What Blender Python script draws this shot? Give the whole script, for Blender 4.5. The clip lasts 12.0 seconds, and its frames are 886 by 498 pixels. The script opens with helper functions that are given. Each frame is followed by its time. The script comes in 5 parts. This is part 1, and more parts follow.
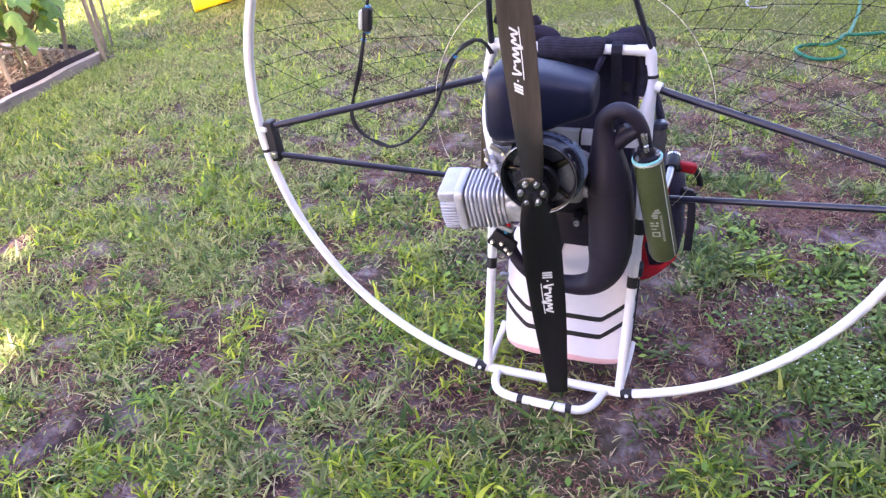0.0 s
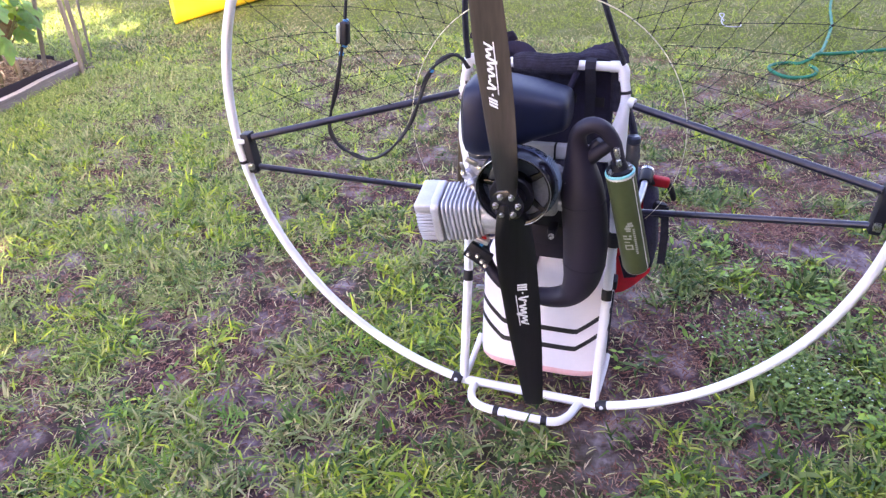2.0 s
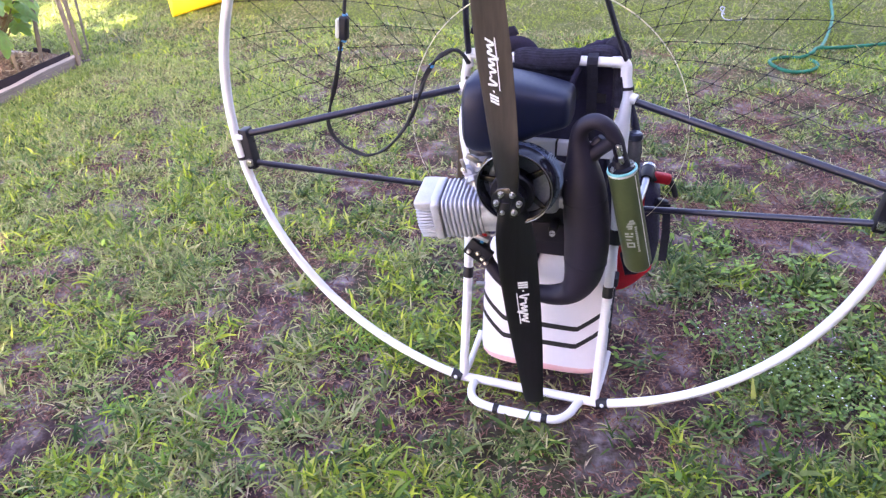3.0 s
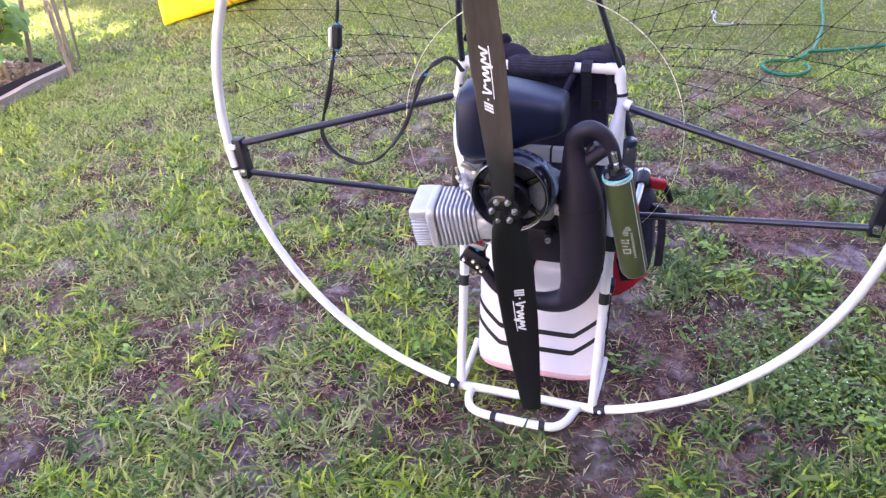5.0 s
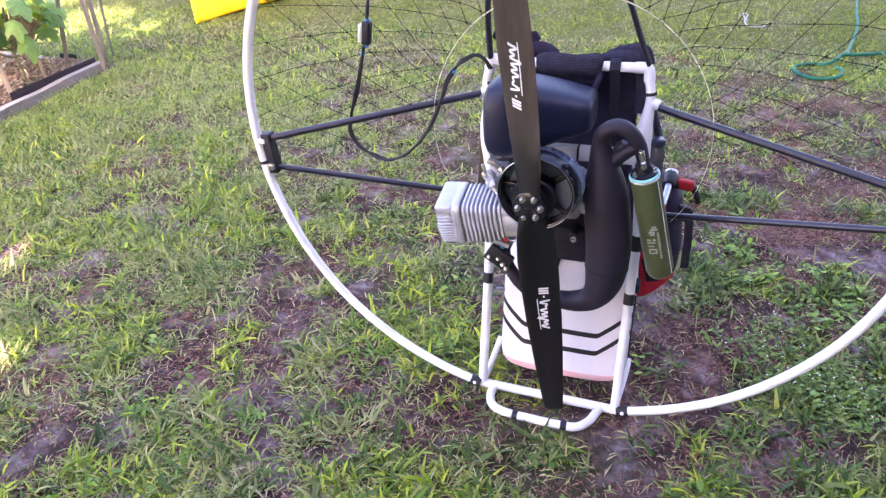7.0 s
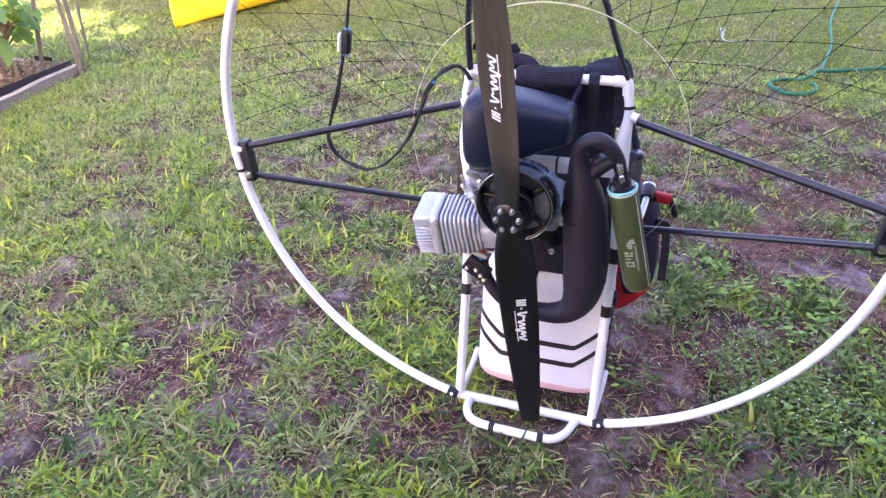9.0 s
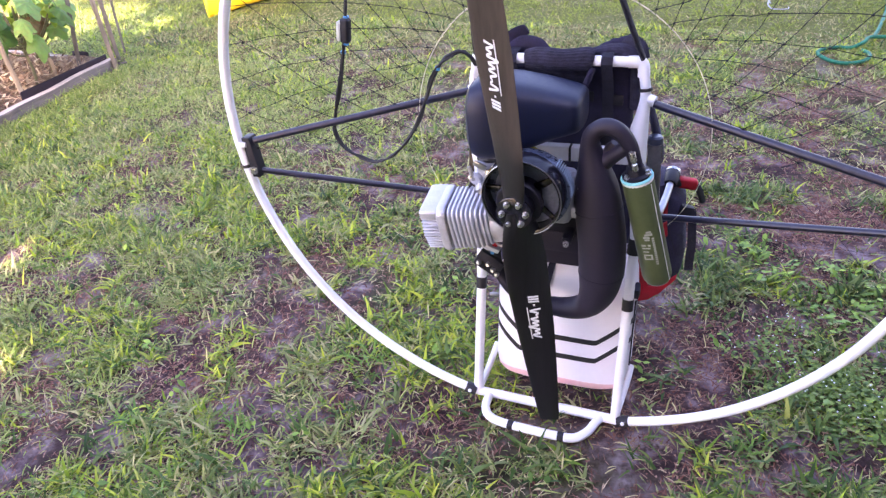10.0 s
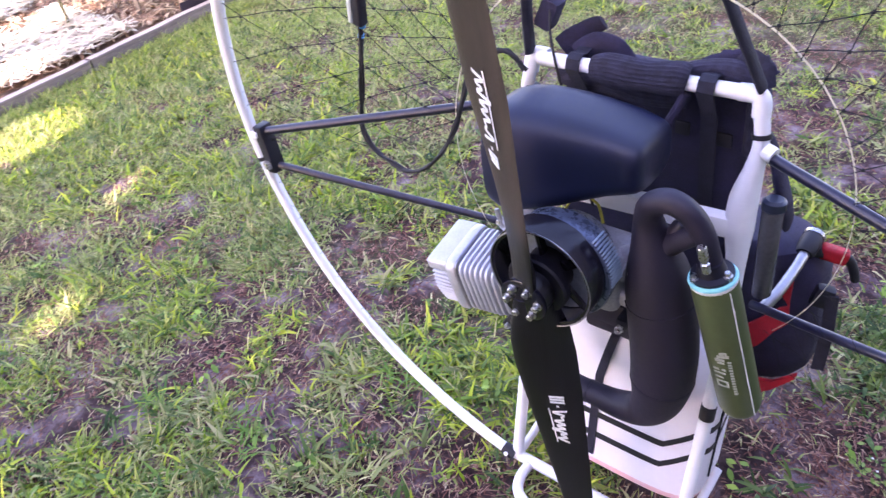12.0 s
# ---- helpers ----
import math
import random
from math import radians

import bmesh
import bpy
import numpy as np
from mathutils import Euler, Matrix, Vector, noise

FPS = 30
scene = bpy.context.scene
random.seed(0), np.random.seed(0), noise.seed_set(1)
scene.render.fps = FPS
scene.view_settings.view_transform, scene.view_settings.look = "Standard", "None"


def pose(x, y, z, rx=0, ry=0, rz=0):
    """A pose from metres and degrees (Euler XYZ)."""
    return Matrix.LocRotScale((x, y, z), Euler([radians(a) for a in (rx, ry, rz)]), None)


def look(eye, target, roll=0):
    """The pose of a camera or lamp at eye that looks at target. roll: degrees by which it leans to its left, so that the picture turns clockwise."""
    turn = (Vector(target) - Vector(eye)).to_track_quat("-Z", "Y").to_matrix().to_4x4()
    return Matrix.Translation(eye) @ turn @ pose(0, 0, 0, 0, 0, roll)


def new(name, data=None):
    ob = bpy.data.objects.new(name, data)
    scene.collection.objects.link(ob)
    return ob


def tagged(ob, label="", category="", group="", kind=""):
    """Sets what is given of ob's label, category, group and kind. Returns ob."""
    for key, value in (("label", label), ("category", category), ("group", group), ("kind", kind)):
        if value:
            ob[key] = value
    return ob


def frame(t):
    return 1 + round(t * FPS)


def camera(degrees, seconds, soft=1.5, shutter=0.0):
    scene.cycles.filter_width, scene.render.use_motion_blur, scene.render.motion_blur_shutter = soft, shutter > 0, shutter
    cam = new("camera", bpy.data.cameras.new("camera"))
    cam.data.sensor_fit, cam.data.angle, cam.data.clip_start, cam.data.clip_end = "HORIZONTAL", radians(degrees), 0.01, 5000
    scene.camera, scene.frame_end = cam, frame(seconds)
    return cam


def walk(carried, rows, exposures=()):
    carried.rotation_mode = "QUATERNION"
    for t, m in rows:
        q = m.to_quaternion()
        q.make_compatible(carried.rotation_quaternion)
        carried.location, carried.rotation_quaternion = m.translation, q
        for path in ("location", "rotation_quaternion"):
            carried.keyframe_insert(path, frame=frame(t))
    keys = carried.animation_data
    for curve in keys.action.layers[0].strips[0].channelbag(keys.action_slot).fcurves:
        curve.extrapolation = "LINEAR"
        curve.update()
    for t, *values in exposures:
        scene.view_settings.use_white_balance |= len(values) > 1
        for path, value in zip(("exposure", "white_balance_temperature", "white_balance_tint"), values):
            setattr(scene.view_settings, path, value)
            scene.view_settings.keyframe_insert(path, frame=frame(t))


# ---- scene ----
cam = camera(62.1, 12.0, soft=1.35, shutter=0.25)
PATH = [
    (0, (0.284, -1.405, 1.371), (-0.331, 0.156, 0.282), -4.2),
    (0.5, (0.281, -1.406, 1.376), (-0.307, 0.168, 0.291), -3.3),
    (1, (0.288, -1.414, 1.376), (-0.274, 0.181, 0.31), -2.6),
    (1.5, (0.29, -1.406, 1.375), (-0.264, 0.189, 0.304), -3.0),
    (2, (0.299, -1.412, 1.373), (-0.273, 0.185, 0.313), -3.0),
    (2.5, (0.288, -1.403, 1.377), (-0.27, 0.194, 0.309), -2.8),
    (3, (0.29, -1.397, 1.374), (-0.275, 0.191, 0.298), -2.9),
    (3.5, (0.288, -1.399, 1.377), (-0.269, 0.199, 0.311), -3.0),
    (5.5, (0.285, -1.387, 1.377), (-0.269, 0.212, 0.312), -3.3),
    (6, (0.291, -1.397, 1.37), (-0.294, 0.194, 0.309), -3.0),
    (6.5, (0.281, -1.397, 1.372), (-0.32, 0.184, 0.306), -3.0),
    (7, (0.285, -1.399, 1.37), (-0.329, 0.183, 0.311), -3.3),
    (8.8, (0.286, -1.379, 1.363), (-0.283, 0.235, 0.327), -2.1),
    (9, (0.284, -1.389, 1.371), (-0.279, 0.222, 0.329), -1.7),
    (9.5, (0.298, -1.373, 1.37), (-0.283, 0.224, 0.317), -2.1),
    (10, (0.343, -1.29, 1.36), (-0.339, 0.247, 0.278), -5.3),
    (10.2, (0.377, -1.245, 1.348), (-0.335, 0.276, 0.263), -5.3),
    (10.3, (0.41, -1.209, 1.36), (-0.339, 0.287, 0.265), -6.0),
    (10.5, (0.456, -1.159, 1.359), (-0.361, 0.3, 0.261), -5.4),
    (10.6, (0.47, -1.137, 1.351), (-0.367, 0.313, 0.258), -5.4),
    (10.7, (0.481, -1.102, 1.346), (-0.387, 0.319, 0.237), -6.3),
    (10.8, (0.478, -1.072, 1.345), (-0.425, 0.311, 0.217), -7.9),
    (10.9, (0.47, -1.039, 1.338), (-0.438, 0.339, 0.208), -8.2),
    (11, (0.454, -1.009, 1.332), (-0.44, 0.377, 0.201), -8.1),
    (11.1, (0.447, -0.976, 1.33), (-0.43, 0.393, 0.166), -7.5),
    (11.3, (0.416, -0.881, 1.336), (-0.415, 0.471, 0.119), -7.0),
    (11.5, (0.41, -0.835, 1.334), (-0.453, 0.506, 0.126), -7.5),
    (11.7, (0.409, -0.78, 1.335), (-0.553, 0.483, 0.119), -8.2),
    (12, (0.418, -0.731, 1.333), (-0.67, 0.406, 0.099), -9.4),
]
walk(cam, [(t, look(eye, target, roll)) for t, eye, target, roll in PATH], [(0.0, 3.07, 6850, 39), (10.0, 3.08, 6850, 41), (10.9, 3.06, 6800, 42), (11.4, 3.03, 6750, 42), (12.0, 3.14, 6700, 43)])

# ---- sky, sun and exposure ----
SUN_FROM = Vector((0.16, -0.99, 0.0)).normalized()   # the sun stands behind the added south wall
SUN_HEIGHT = radians(28)
world = bpy.data.worlds.new("sky")
scene.world = world
world.use_nodes = True
wn = world.node_tree
sky = wn.nodes.new("ShaderNodeTexSky")
sky.sky_type = "NISHITA"
sky.sun_disc = False
sky.sun_elevation = SUN_HEIGHT
sky.sun_rotation = math.atan2(SUN_FROM.x, SUN_FROM.y)
sky.dust_density = 2.0
wn.links.new(sky.outputs[0], wn.nodes["Background"].inputs[0])
wn.nodes["Background"].inputs[1].default_value = 0.15
sun_data = bpy.data.lights.new("sun", "SUN")
sun_data.energy, sun_data.angle, sun_data.color = 4.0, radians(0.55), (1.0, 0.93, 0.82)
sun = new("sun", sun_data)
sun_way = SUN_FROM * math.cos(SUN_HEIGHT) + Vector((0, 0, math.sin(SUN_HEIGHT)))
sun.matrix_world = look(sun_way * 30, (0, 0, 0))


# ---- materials ----
def material(name, base, rough=0.5, metal=0.0, vary=0.15, scale=8.0, bump=0.0, bump_scale=60.0, coat=0.0, tint=None, spec=None, grain_along=None):
    """A surface whose colour wanders between base and tint at two sizes, with a fine relief."""
    m = bpy.data.materials.new(name)
    m.use_nodes = True
    n, l = m.node_tree.nodes, m.node_tree.links
    b = n["Principled BSDF"]
    b.inputs["Metallic"].default_value = metal
    if spec is not None:
        b.inputs["Specular IOR Level"].default_value = spec
    if coat:
        b.inputs["Coat Weight"].default_value = coat
        b.inputs["Coat Roughness"].default_value = 0.12
    co = n.new("ShaderNodeTexCoord")
    big, fine = n.new("ShaderNodeTexNoise"), n.new("ShaderNodeTexNoise")
    big.inputs["Scale"].default_value, big.inputs["Detail"].default_value = scale, 5
    fine.inputs["Scale"].default_value, fine.inputs["Detail"].default_value = scale * 9, 4
    place = co.outputs["Object"]
    if grain_along:
        mp = n.new("ShaderNodeMapping")
        mp.inputs["Scale"].default_value = grain_along
        l.new(place, mp.inputs["Vector"])
        place = mp.outputs[0]
    for t in (big, fine):
        l.new(place, t.inputs["Vector"])
    mixf = n.new("ShaderNodeMath")
    mixf.operation = "MULTIPLY_ADD"
    mixf.inputs[1].default_value = 0.4
    l.new(fine.outputs["Fac"], mixf.inputs[0])
    half = n.new("ShaderNodeMath")
    half.operation = "MULTIPLY"
    half.inputs[1].default_value = 0.6
    l.new(big.outputs["Fac"], half.inputs[0])
    l.new(half.outputs[0], mixf.inputs[2])
    ramp = n.new("ShaderNodeValToRGB")
    other = tint or tuple(max(0.0, c * (1 - 2 * vary)) for c in base)
    ramp.color_ramp.elements[0].position, ramp.color_ramp.elements[1].position = 0.33, 0.66
    ramp.color_ramp.elements[0].color, ramp.color_ramp.elements[1].color = (*other, 1), (*base, 1)
    l.new(mixf.outputs[0], ramp.inputs[0])
    l.new(ramp.outputs[0], b.inputs["Base Color"])
    rr = n.new("ShaderNodeMapRange")
    rr.inputs["To Min"].default_value, rr.inputs["To Max"].default_value = max(0.02, rough - 0.09), min(1, rough + 0.09)
    l.new(fine.outputs["Fac"], rr.inputs["Value"])
    l.new(rr.outputs[0], b.inputs["Roughness"])
    if bump:
        grain = n.new("ShaderNodeTexNoise")
        grain.inputs["Scale"].default_value, grain.inputs["Detail"].default_value = bump_scale, 6
        l.new(place, grain.inputs["Vector"])
        bp = n.new("ShaderNodeBump")
        bp.inputs["Strength"].default_value, bp.inputs["Distance"].default_value = min(1.0, bump), 0.01
        l.new(grain.outputs["Fac"], bp.inputs["Height"])
        l.new(bp.outputs[0], b.inputs["Normal"])
    return m


def leafy(name, colours, rough=0.5, through_light=0.25, mottle=False):
    """Leaves and blades: one colour each, drawn from a row of colours, that let some light through."""
    m = bpy.data.materials.new(name)
    m.use_nodes = True
    n, l = m.node_tree.nodes, m.node_tree.links
    b = n["Principled BSDF"]
    b.inputs["Roughness"].default_value = rough
    b.inputs["Specular IOR Level"].default_value = 0.3
    geo = n.new("ShaderNodeNewGeometry")
    ramp = n.new("ShaderNodeValToRGB")
    e = ramp.color_ramp.elements
    while len(e) < len(colours):
        e.new(0.5)
    for k, c in enumerate(colours):
        e[k].position, e[k].color = k / (len(colours) - 1), (*c, 1)
    info = n.new("ShaderNodeObjectInfo")
    l.new(info.outputs["Random"] if mottle else geo.outputs["Random Per Island"], ramp.inputs[0])
    co, noisy = n.new("ShaderNodeTexCoord"), n.new("ShaderNodeTexNoise")
    noisy.inputs["Scale"].default_value, noisy.inputs["Detail"].default_value = 40, 4
    l.new(co.outputs["Object"], noisy.inputs["Vector"])
    mixc = n.new("ShaderNodeMix")
    mixc.data_type, mixc.blend_type = "RGBA", "MULTIPLY"
    mixc.inputs[0].default_value = 0.5
    l.new(ramp.outputs[0], mixc.inputs[6])
    l.new(noisy.outputs["Color"], mixc.inputs[7])
    hsv = n.new("ShaderNodeHueSaturation")
    hsv.inputs["Value"].default_value = 1.35
    tone = mixc.outputs[2] if mottle else ramp.outputs[0]
    l.new(tone, hsv.inputs["Color"])
    l.new(tone, b.inputs["Base Color"])
    if mottle:
        bp = n.new("ShaderNodeBump")
        bp.inputs["Strength"].default_value, bp.inputs["Distance"].default_value = 0.6, 0.006
        l.new(noisy.outputs["Fac"], bp.inputs["Height"])
        l.new(bp.outputs[0], b.inputs["Normal"])
    tr = n.new("ShaderNodeBsdfTranslucent")
    l.new(hsv.outputs[0], tr.inputs[0])
    mix = n.new("ShaderNodeMixShader")
    mix.inputs[0].default_value = through_light
    l.new(b.outputs[0], mix.inputs[1])
    l.new(tr.outputs[0], mix.inputs[2])
    l.new(mix.outputs[0], n["Material Output"].inputs[0])
    return m


def earth_material():
    """Sandy soil with litter, thin moss and pale dry spots."""
    m = bpy.data.materials.new("sandy_earth")
    m.use_nodes = True
    n, l = m.node_tree.nodes, m.node_tree.links
    b = n["Principled BSDF"]
    b.inputs["Roughness"].default_value = 0.95
    b.inputs["Specular IOR Level"].default_value = 0.15
    co = n.new("ShaderNodeTexCoord")

    def noisy(scale, detail, rough=0.6):
        t = n.new("ShaderNodeTexNoise")
        t.inputs["Scale"].default_value, t.inputs["Detail"].default_value, t.inputs["Roughness"].default_value = scale, detail, rough
        l.new(co.outputs["Object"], t.inputs["Vector"])
        return t

    def ramp(src, stops):
        r = n.new("ShaderNodeValToRGB")
        e = r.color_ramp.elements
        while len(e) < len(stops):
            e.new(0.5)
        for k, (p, c) in enumerate(stops):
            e[k].position, e[k].color = p, (*c, 1)
        l.new(src, r.inputs[0])
        return r

    def mix(f, a, c):
        x = n.new("ShaderNodeMix")
        x.data_type = "RGBA"
        l.new(f, x.inputs[0])
        l.new(a, x.inputs[6])
        l.new(c, x.inputs[7])
        return x.outputs[2]

    soil = ramp(noisy(6, 9, 0.65).outputs["Fac"], [(0.35, (0.02, 0.01, 0.01)), (0.49, (0.085, 0.048, 0.05)), (0.57, (0.235, 0.165, 0.182)), (0.65, (0.41, 0.325, 0.35))])
    litter = ramp(noisy(90, 5, 0.7).outputs["Fac"], [(0.35, (0.025, 0.012, 0.011)), (0.6, (0.17, 0.1, 0.09))])
    moss = ramp(noisy(60, 4).outputs["Fac"], [(0.3, (0.05, 0.075, 0.02)), (0.7, (0.15, 0.19, 0.06))])
    f1 = ramp(noisy(11, 6, 0.7).outputs["Fac"], [(0.5, (0, 0, 0)), (0.64, (1, 1, 1))])
    f2 = ramp(noisy(1.7, 5, 0.6).outputs["Fac"], [(0.5, (0, 0, 0)), (0.66, (0.55, 0.55, 0.55))])
    c = mix(f1.outputs[0], soil.outputs[0], litter.outputs[0])
    c = mix(f2.outputs[0], c, moss.outputs[0])
    # towards the back of the garden the moss closes up
    sep = n.new("ShaderNodeSeparateXYZ")
    l.new(co.outputs["Object"], sep.inputs[0])
    back = n.new("ShaderNodeMapRange")
    back.inputs["From Min"].default_value, back.inputs["From Max"].default_value, back.inputs["To Max"].default_value = 2.0, 3.2, 0.85
    l.new(sep.outputs["Y"], back.inputs["Value"])
    turf = ramp(noisy(35, 5).outputs["Fac"], [(0.3, (0.075, 0.095, 0.022)), (0.7, (0.18, 0.21, 0.048))])
    closed = back.outputs[0]
    # and so it does towards the added east wall and behind the walker
    for axis, start, end in (("Y", -0.95, -1.7), ("X", 1.9, 2.9), ("X", -5.3, -5.9)):
        side = n.new("ShaderNodeMapRange")
        side.inputs["From Min"].default_value, side.inputs["From Max"].default_value, side.inputs["To Max"].default_value = start, end, 0.85
        l.new(sep.outputs[axis], side.inputs["Value"])
        most = n.new("ShaderNodeMath")
        most.operation = "MAXIMUM"
        l.new(closed, most.inputs[0])
        l.new(side.outputs[0], most.inputs[1])
        closed = most.outputs[0]
    c = mix(closed, c, turf.outputs[0])
    l.new(c, b.inputs["Base Color"])
    bp = n.new("ShaderNodeBump")
    bp.inputs["Strength"].default_value, bp.inputs["Distance"].default_value = 1.0, 0.022
    l.new(noisy(55, 8, 0.75).outputs["Fac"], bp.inputs["Height"])
    l.new(bp.outputs[0], b.inputs["Normal"])
    return m


WHITE = material("white_powder_coat", (0.895, 0.905, 0.95), 0.36, vary=0.04, scale=6, coat=0.15)
WHITE_WORN = material("white_worn_paint", (0.86, 0.86, 0.87), 0.45, vary=0.08, scale=15)
AIRBOX = material("moulded_airbox_plastic", (0.0052, 0.0095, 0.042), 0.46, spec=0.55, vary=0.2, scale=12, bump=0.02, bump_scale=400)
BLACK_SATIN = material("black_satin_plastic", (0.0095, 0.0093, 0.02), 0.5, spec=0.4, vary=0.2, scale=12, bump=0.02, bump_scale=400)
BLACK_GLOSS = material("black_gloss", (0.011, 0.0105, 0.021), 0.2, vary=0.2, scale=10)
BLACK_MATT = material("matt_black_exhaust", (0.0165, 0.012, 0.03), 0.56, vary=0.2, scale=14, bump=0.05, bump_scale=220)
RUBBER = material("black_rubber", (0.013, 0.0125, 0.02), 0.6, vary=0.2, scale=30)
CARBON = material("carbon_tube", (0.016, 0.016, 0.046), 0.32, vary=0.3, scale=60, coat=0.15)
ALUMINIUM = material("cast_aluminium", (0.6, 0.615, 0.685), 0.46, metal=0.4, vary=0.12, scale=30, bump=0.12, bump_scale=300)
CHROME = material("bright_steel", (0.6, 0.6, 0.62), 0.28, metal=1.0, vary=0.05, scale=30)
STEEL = material("grey_steel", (0.4, 0.4, 0.42), 0.35, metal=0.9, vary=0.15, scale=40)
GREEN_CAN = material("olive_anodised_aluminium", (0.105, 0.135, 0.06), 0.33, metal=0.35, vary=0.08, scale=14)
TURQUOISE = material("turquoise_ring", (0.24, 0.72, 0.74), 0.35, vary=0.1, scale=20)
TANK = material("white_translucent_tank", (0.87, 0.835, 0.885), 0.42, vary=0.03, scale=7)
FUEL = material("pink_fuel_in_tank", (0.84, 0.4, 0.42), 0.42, vary=0.06, scale=8, tint=(0.84, 0.58, 0.6))
INK_WHITE = material("white_print", (0.85, 0.85, 0.85), 0.5, vary=0.02)
INK_GREY = material("pale_grey_print", (0.6, 0.63, 0.58), 0.5, vary=0.03)
CAN_PRINT = material("grey_can_print", (0.36, 0.39, 0.33), 0.5, vary=0.1, scale=60)
NAVY = material("blue_black_fabric", (0.029, 0.024, 0.066), 0.85, vary=0.3, scale=25, bump=0.5, bump_scale=500)
NAVY_RIB = material("ribbed_mesh_fabric", (0.045, 0.042, 0.08), 0.9, vary=0.35, scale=60, bump=0.6, bump_scale=700)
WEBBING = material("black_webbing", (0.017, 0.016, 0.036), 0.8, vary=0.3, scale=80, bump=0.4, bump_scale=900)
RED = material("red_fabric", (0.58, 0.006, 0.02), 0.65, vary=0.2, scale=30, bump=0.3, bump_scale=500)
STRIPE_BLACK = material("black_stripe", (0.02, 0.02, 0.024), 0.4, vary=0.1)
NET = material("black_net_cord", (0.012, 0.012, 0.013), 0.8, vary=0.2)
CORD_YELLOW = material("yellow_aramid_cord", (0.86, 0.78, 0.56), 0.6, vary=0.15, scale=40)
BLUE_TIE = material("blue_tie", (0.03, 0.28, 0.62), 0.45, vary=0.1)
BLUE_CAP = material("dark_blue_cap", (0.02, 0.028, 0.06), 0.35, vary=0.1)
SMOKED = material("smoked_grey_tube", (0.085, 0.085, 0.1), 0.22, vary=0.2, scale=20)
BROWN_TUBE = material("bronze_tube", (0.12, 0.085, 0.06), 0.35, metal=0.4, vary=0.2, scale=20)
SLOT_BLUE = material("steel_blue_slot", (0.34, 0.46, 0.58), 0.35, metal=0.4, vary=0.1)
HOUSING = material("steel_blue_housing", (0.13, 0.165, 0.25), 0.28, metal=0.5, vary=0.2, scale=15)
PLATE = material("blue_grey_plate", (0.3, 0.34, 0.45), 0.35, metal=0.3, vary=0.25, scale=20)
CASTING = material("dull_grey_casting", (0.5, 0.51, 0.57), 0.42, metal=0.5, vary=0.2, scale=30, bump=0.15, bump_scale=250)
FUEL_LINE = material("yellow_fuel_line", (0.6, 0.56, 0.06), 0.4, vary=0.1)
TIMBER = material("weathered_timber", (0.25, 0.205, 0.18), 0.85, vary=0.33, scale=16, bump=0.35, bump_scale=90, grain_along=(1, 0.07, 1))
# paler copy of the timber, standing in for light on the tops
TIMBER_TOP = material("lit_timber_top", (0.58, 0.47, 0.38), 0.85, vary=0.2, scale=18, bump=0.35, bump_scale=90, grain_along=(1, 0.07, 1))
STAKE = material("pale_wood_stake", (0.36, 0.29, 0.21), 0.8, vary=0.25, scale=30, bump=0.25, bump_scale=150, grain_along=(1, 1, 0.08))
STAKE_GREY = material("grey_wood_stake", (0.3, 0.26, 0.22), 0.85, vary=0.3, scale=30, bump=0.3, bump_scale=150, grain_along=(1, 1, 0.08))
EDGING = material("black_plastic_edging", (0.035, 0.025, 0.032), 0.7, spec=0.2, vary=0.25, scale=10)
MULCH = material("straw_mulch", (0.27, 0.17, 0.1), 0.95, scale=14, tint=(0.07, 0.04, 0.025), bump=0.9, bump_scale=60)
KAYAK = material("yellow_polyethylene", (0.85, 0.52, 0.01), 0.38, vary=0.06, scale=5)
HOSE = material("green_garden_hose", (0.008, 0.17, 0.1), 0.62, spec=0.2, vary=0.2, scale=20)
BARK = material("bark", (0.13, 0.09, 0.065), 0.95, vary=0.3, scale=9, bump=0.9, bump_scale=25)
STUCCO = material("brown_wall_stucco", (0.17, 0.145, 0.125), 0.9, vary=0.08, scale=3, bump=0.3, bump_scale=120)
PLANT_STEM = material("green_brown_stem", (0.2, 0.18, 0.08), 0.7, vary=0.25, scale=20)
EARTH = earth_material()


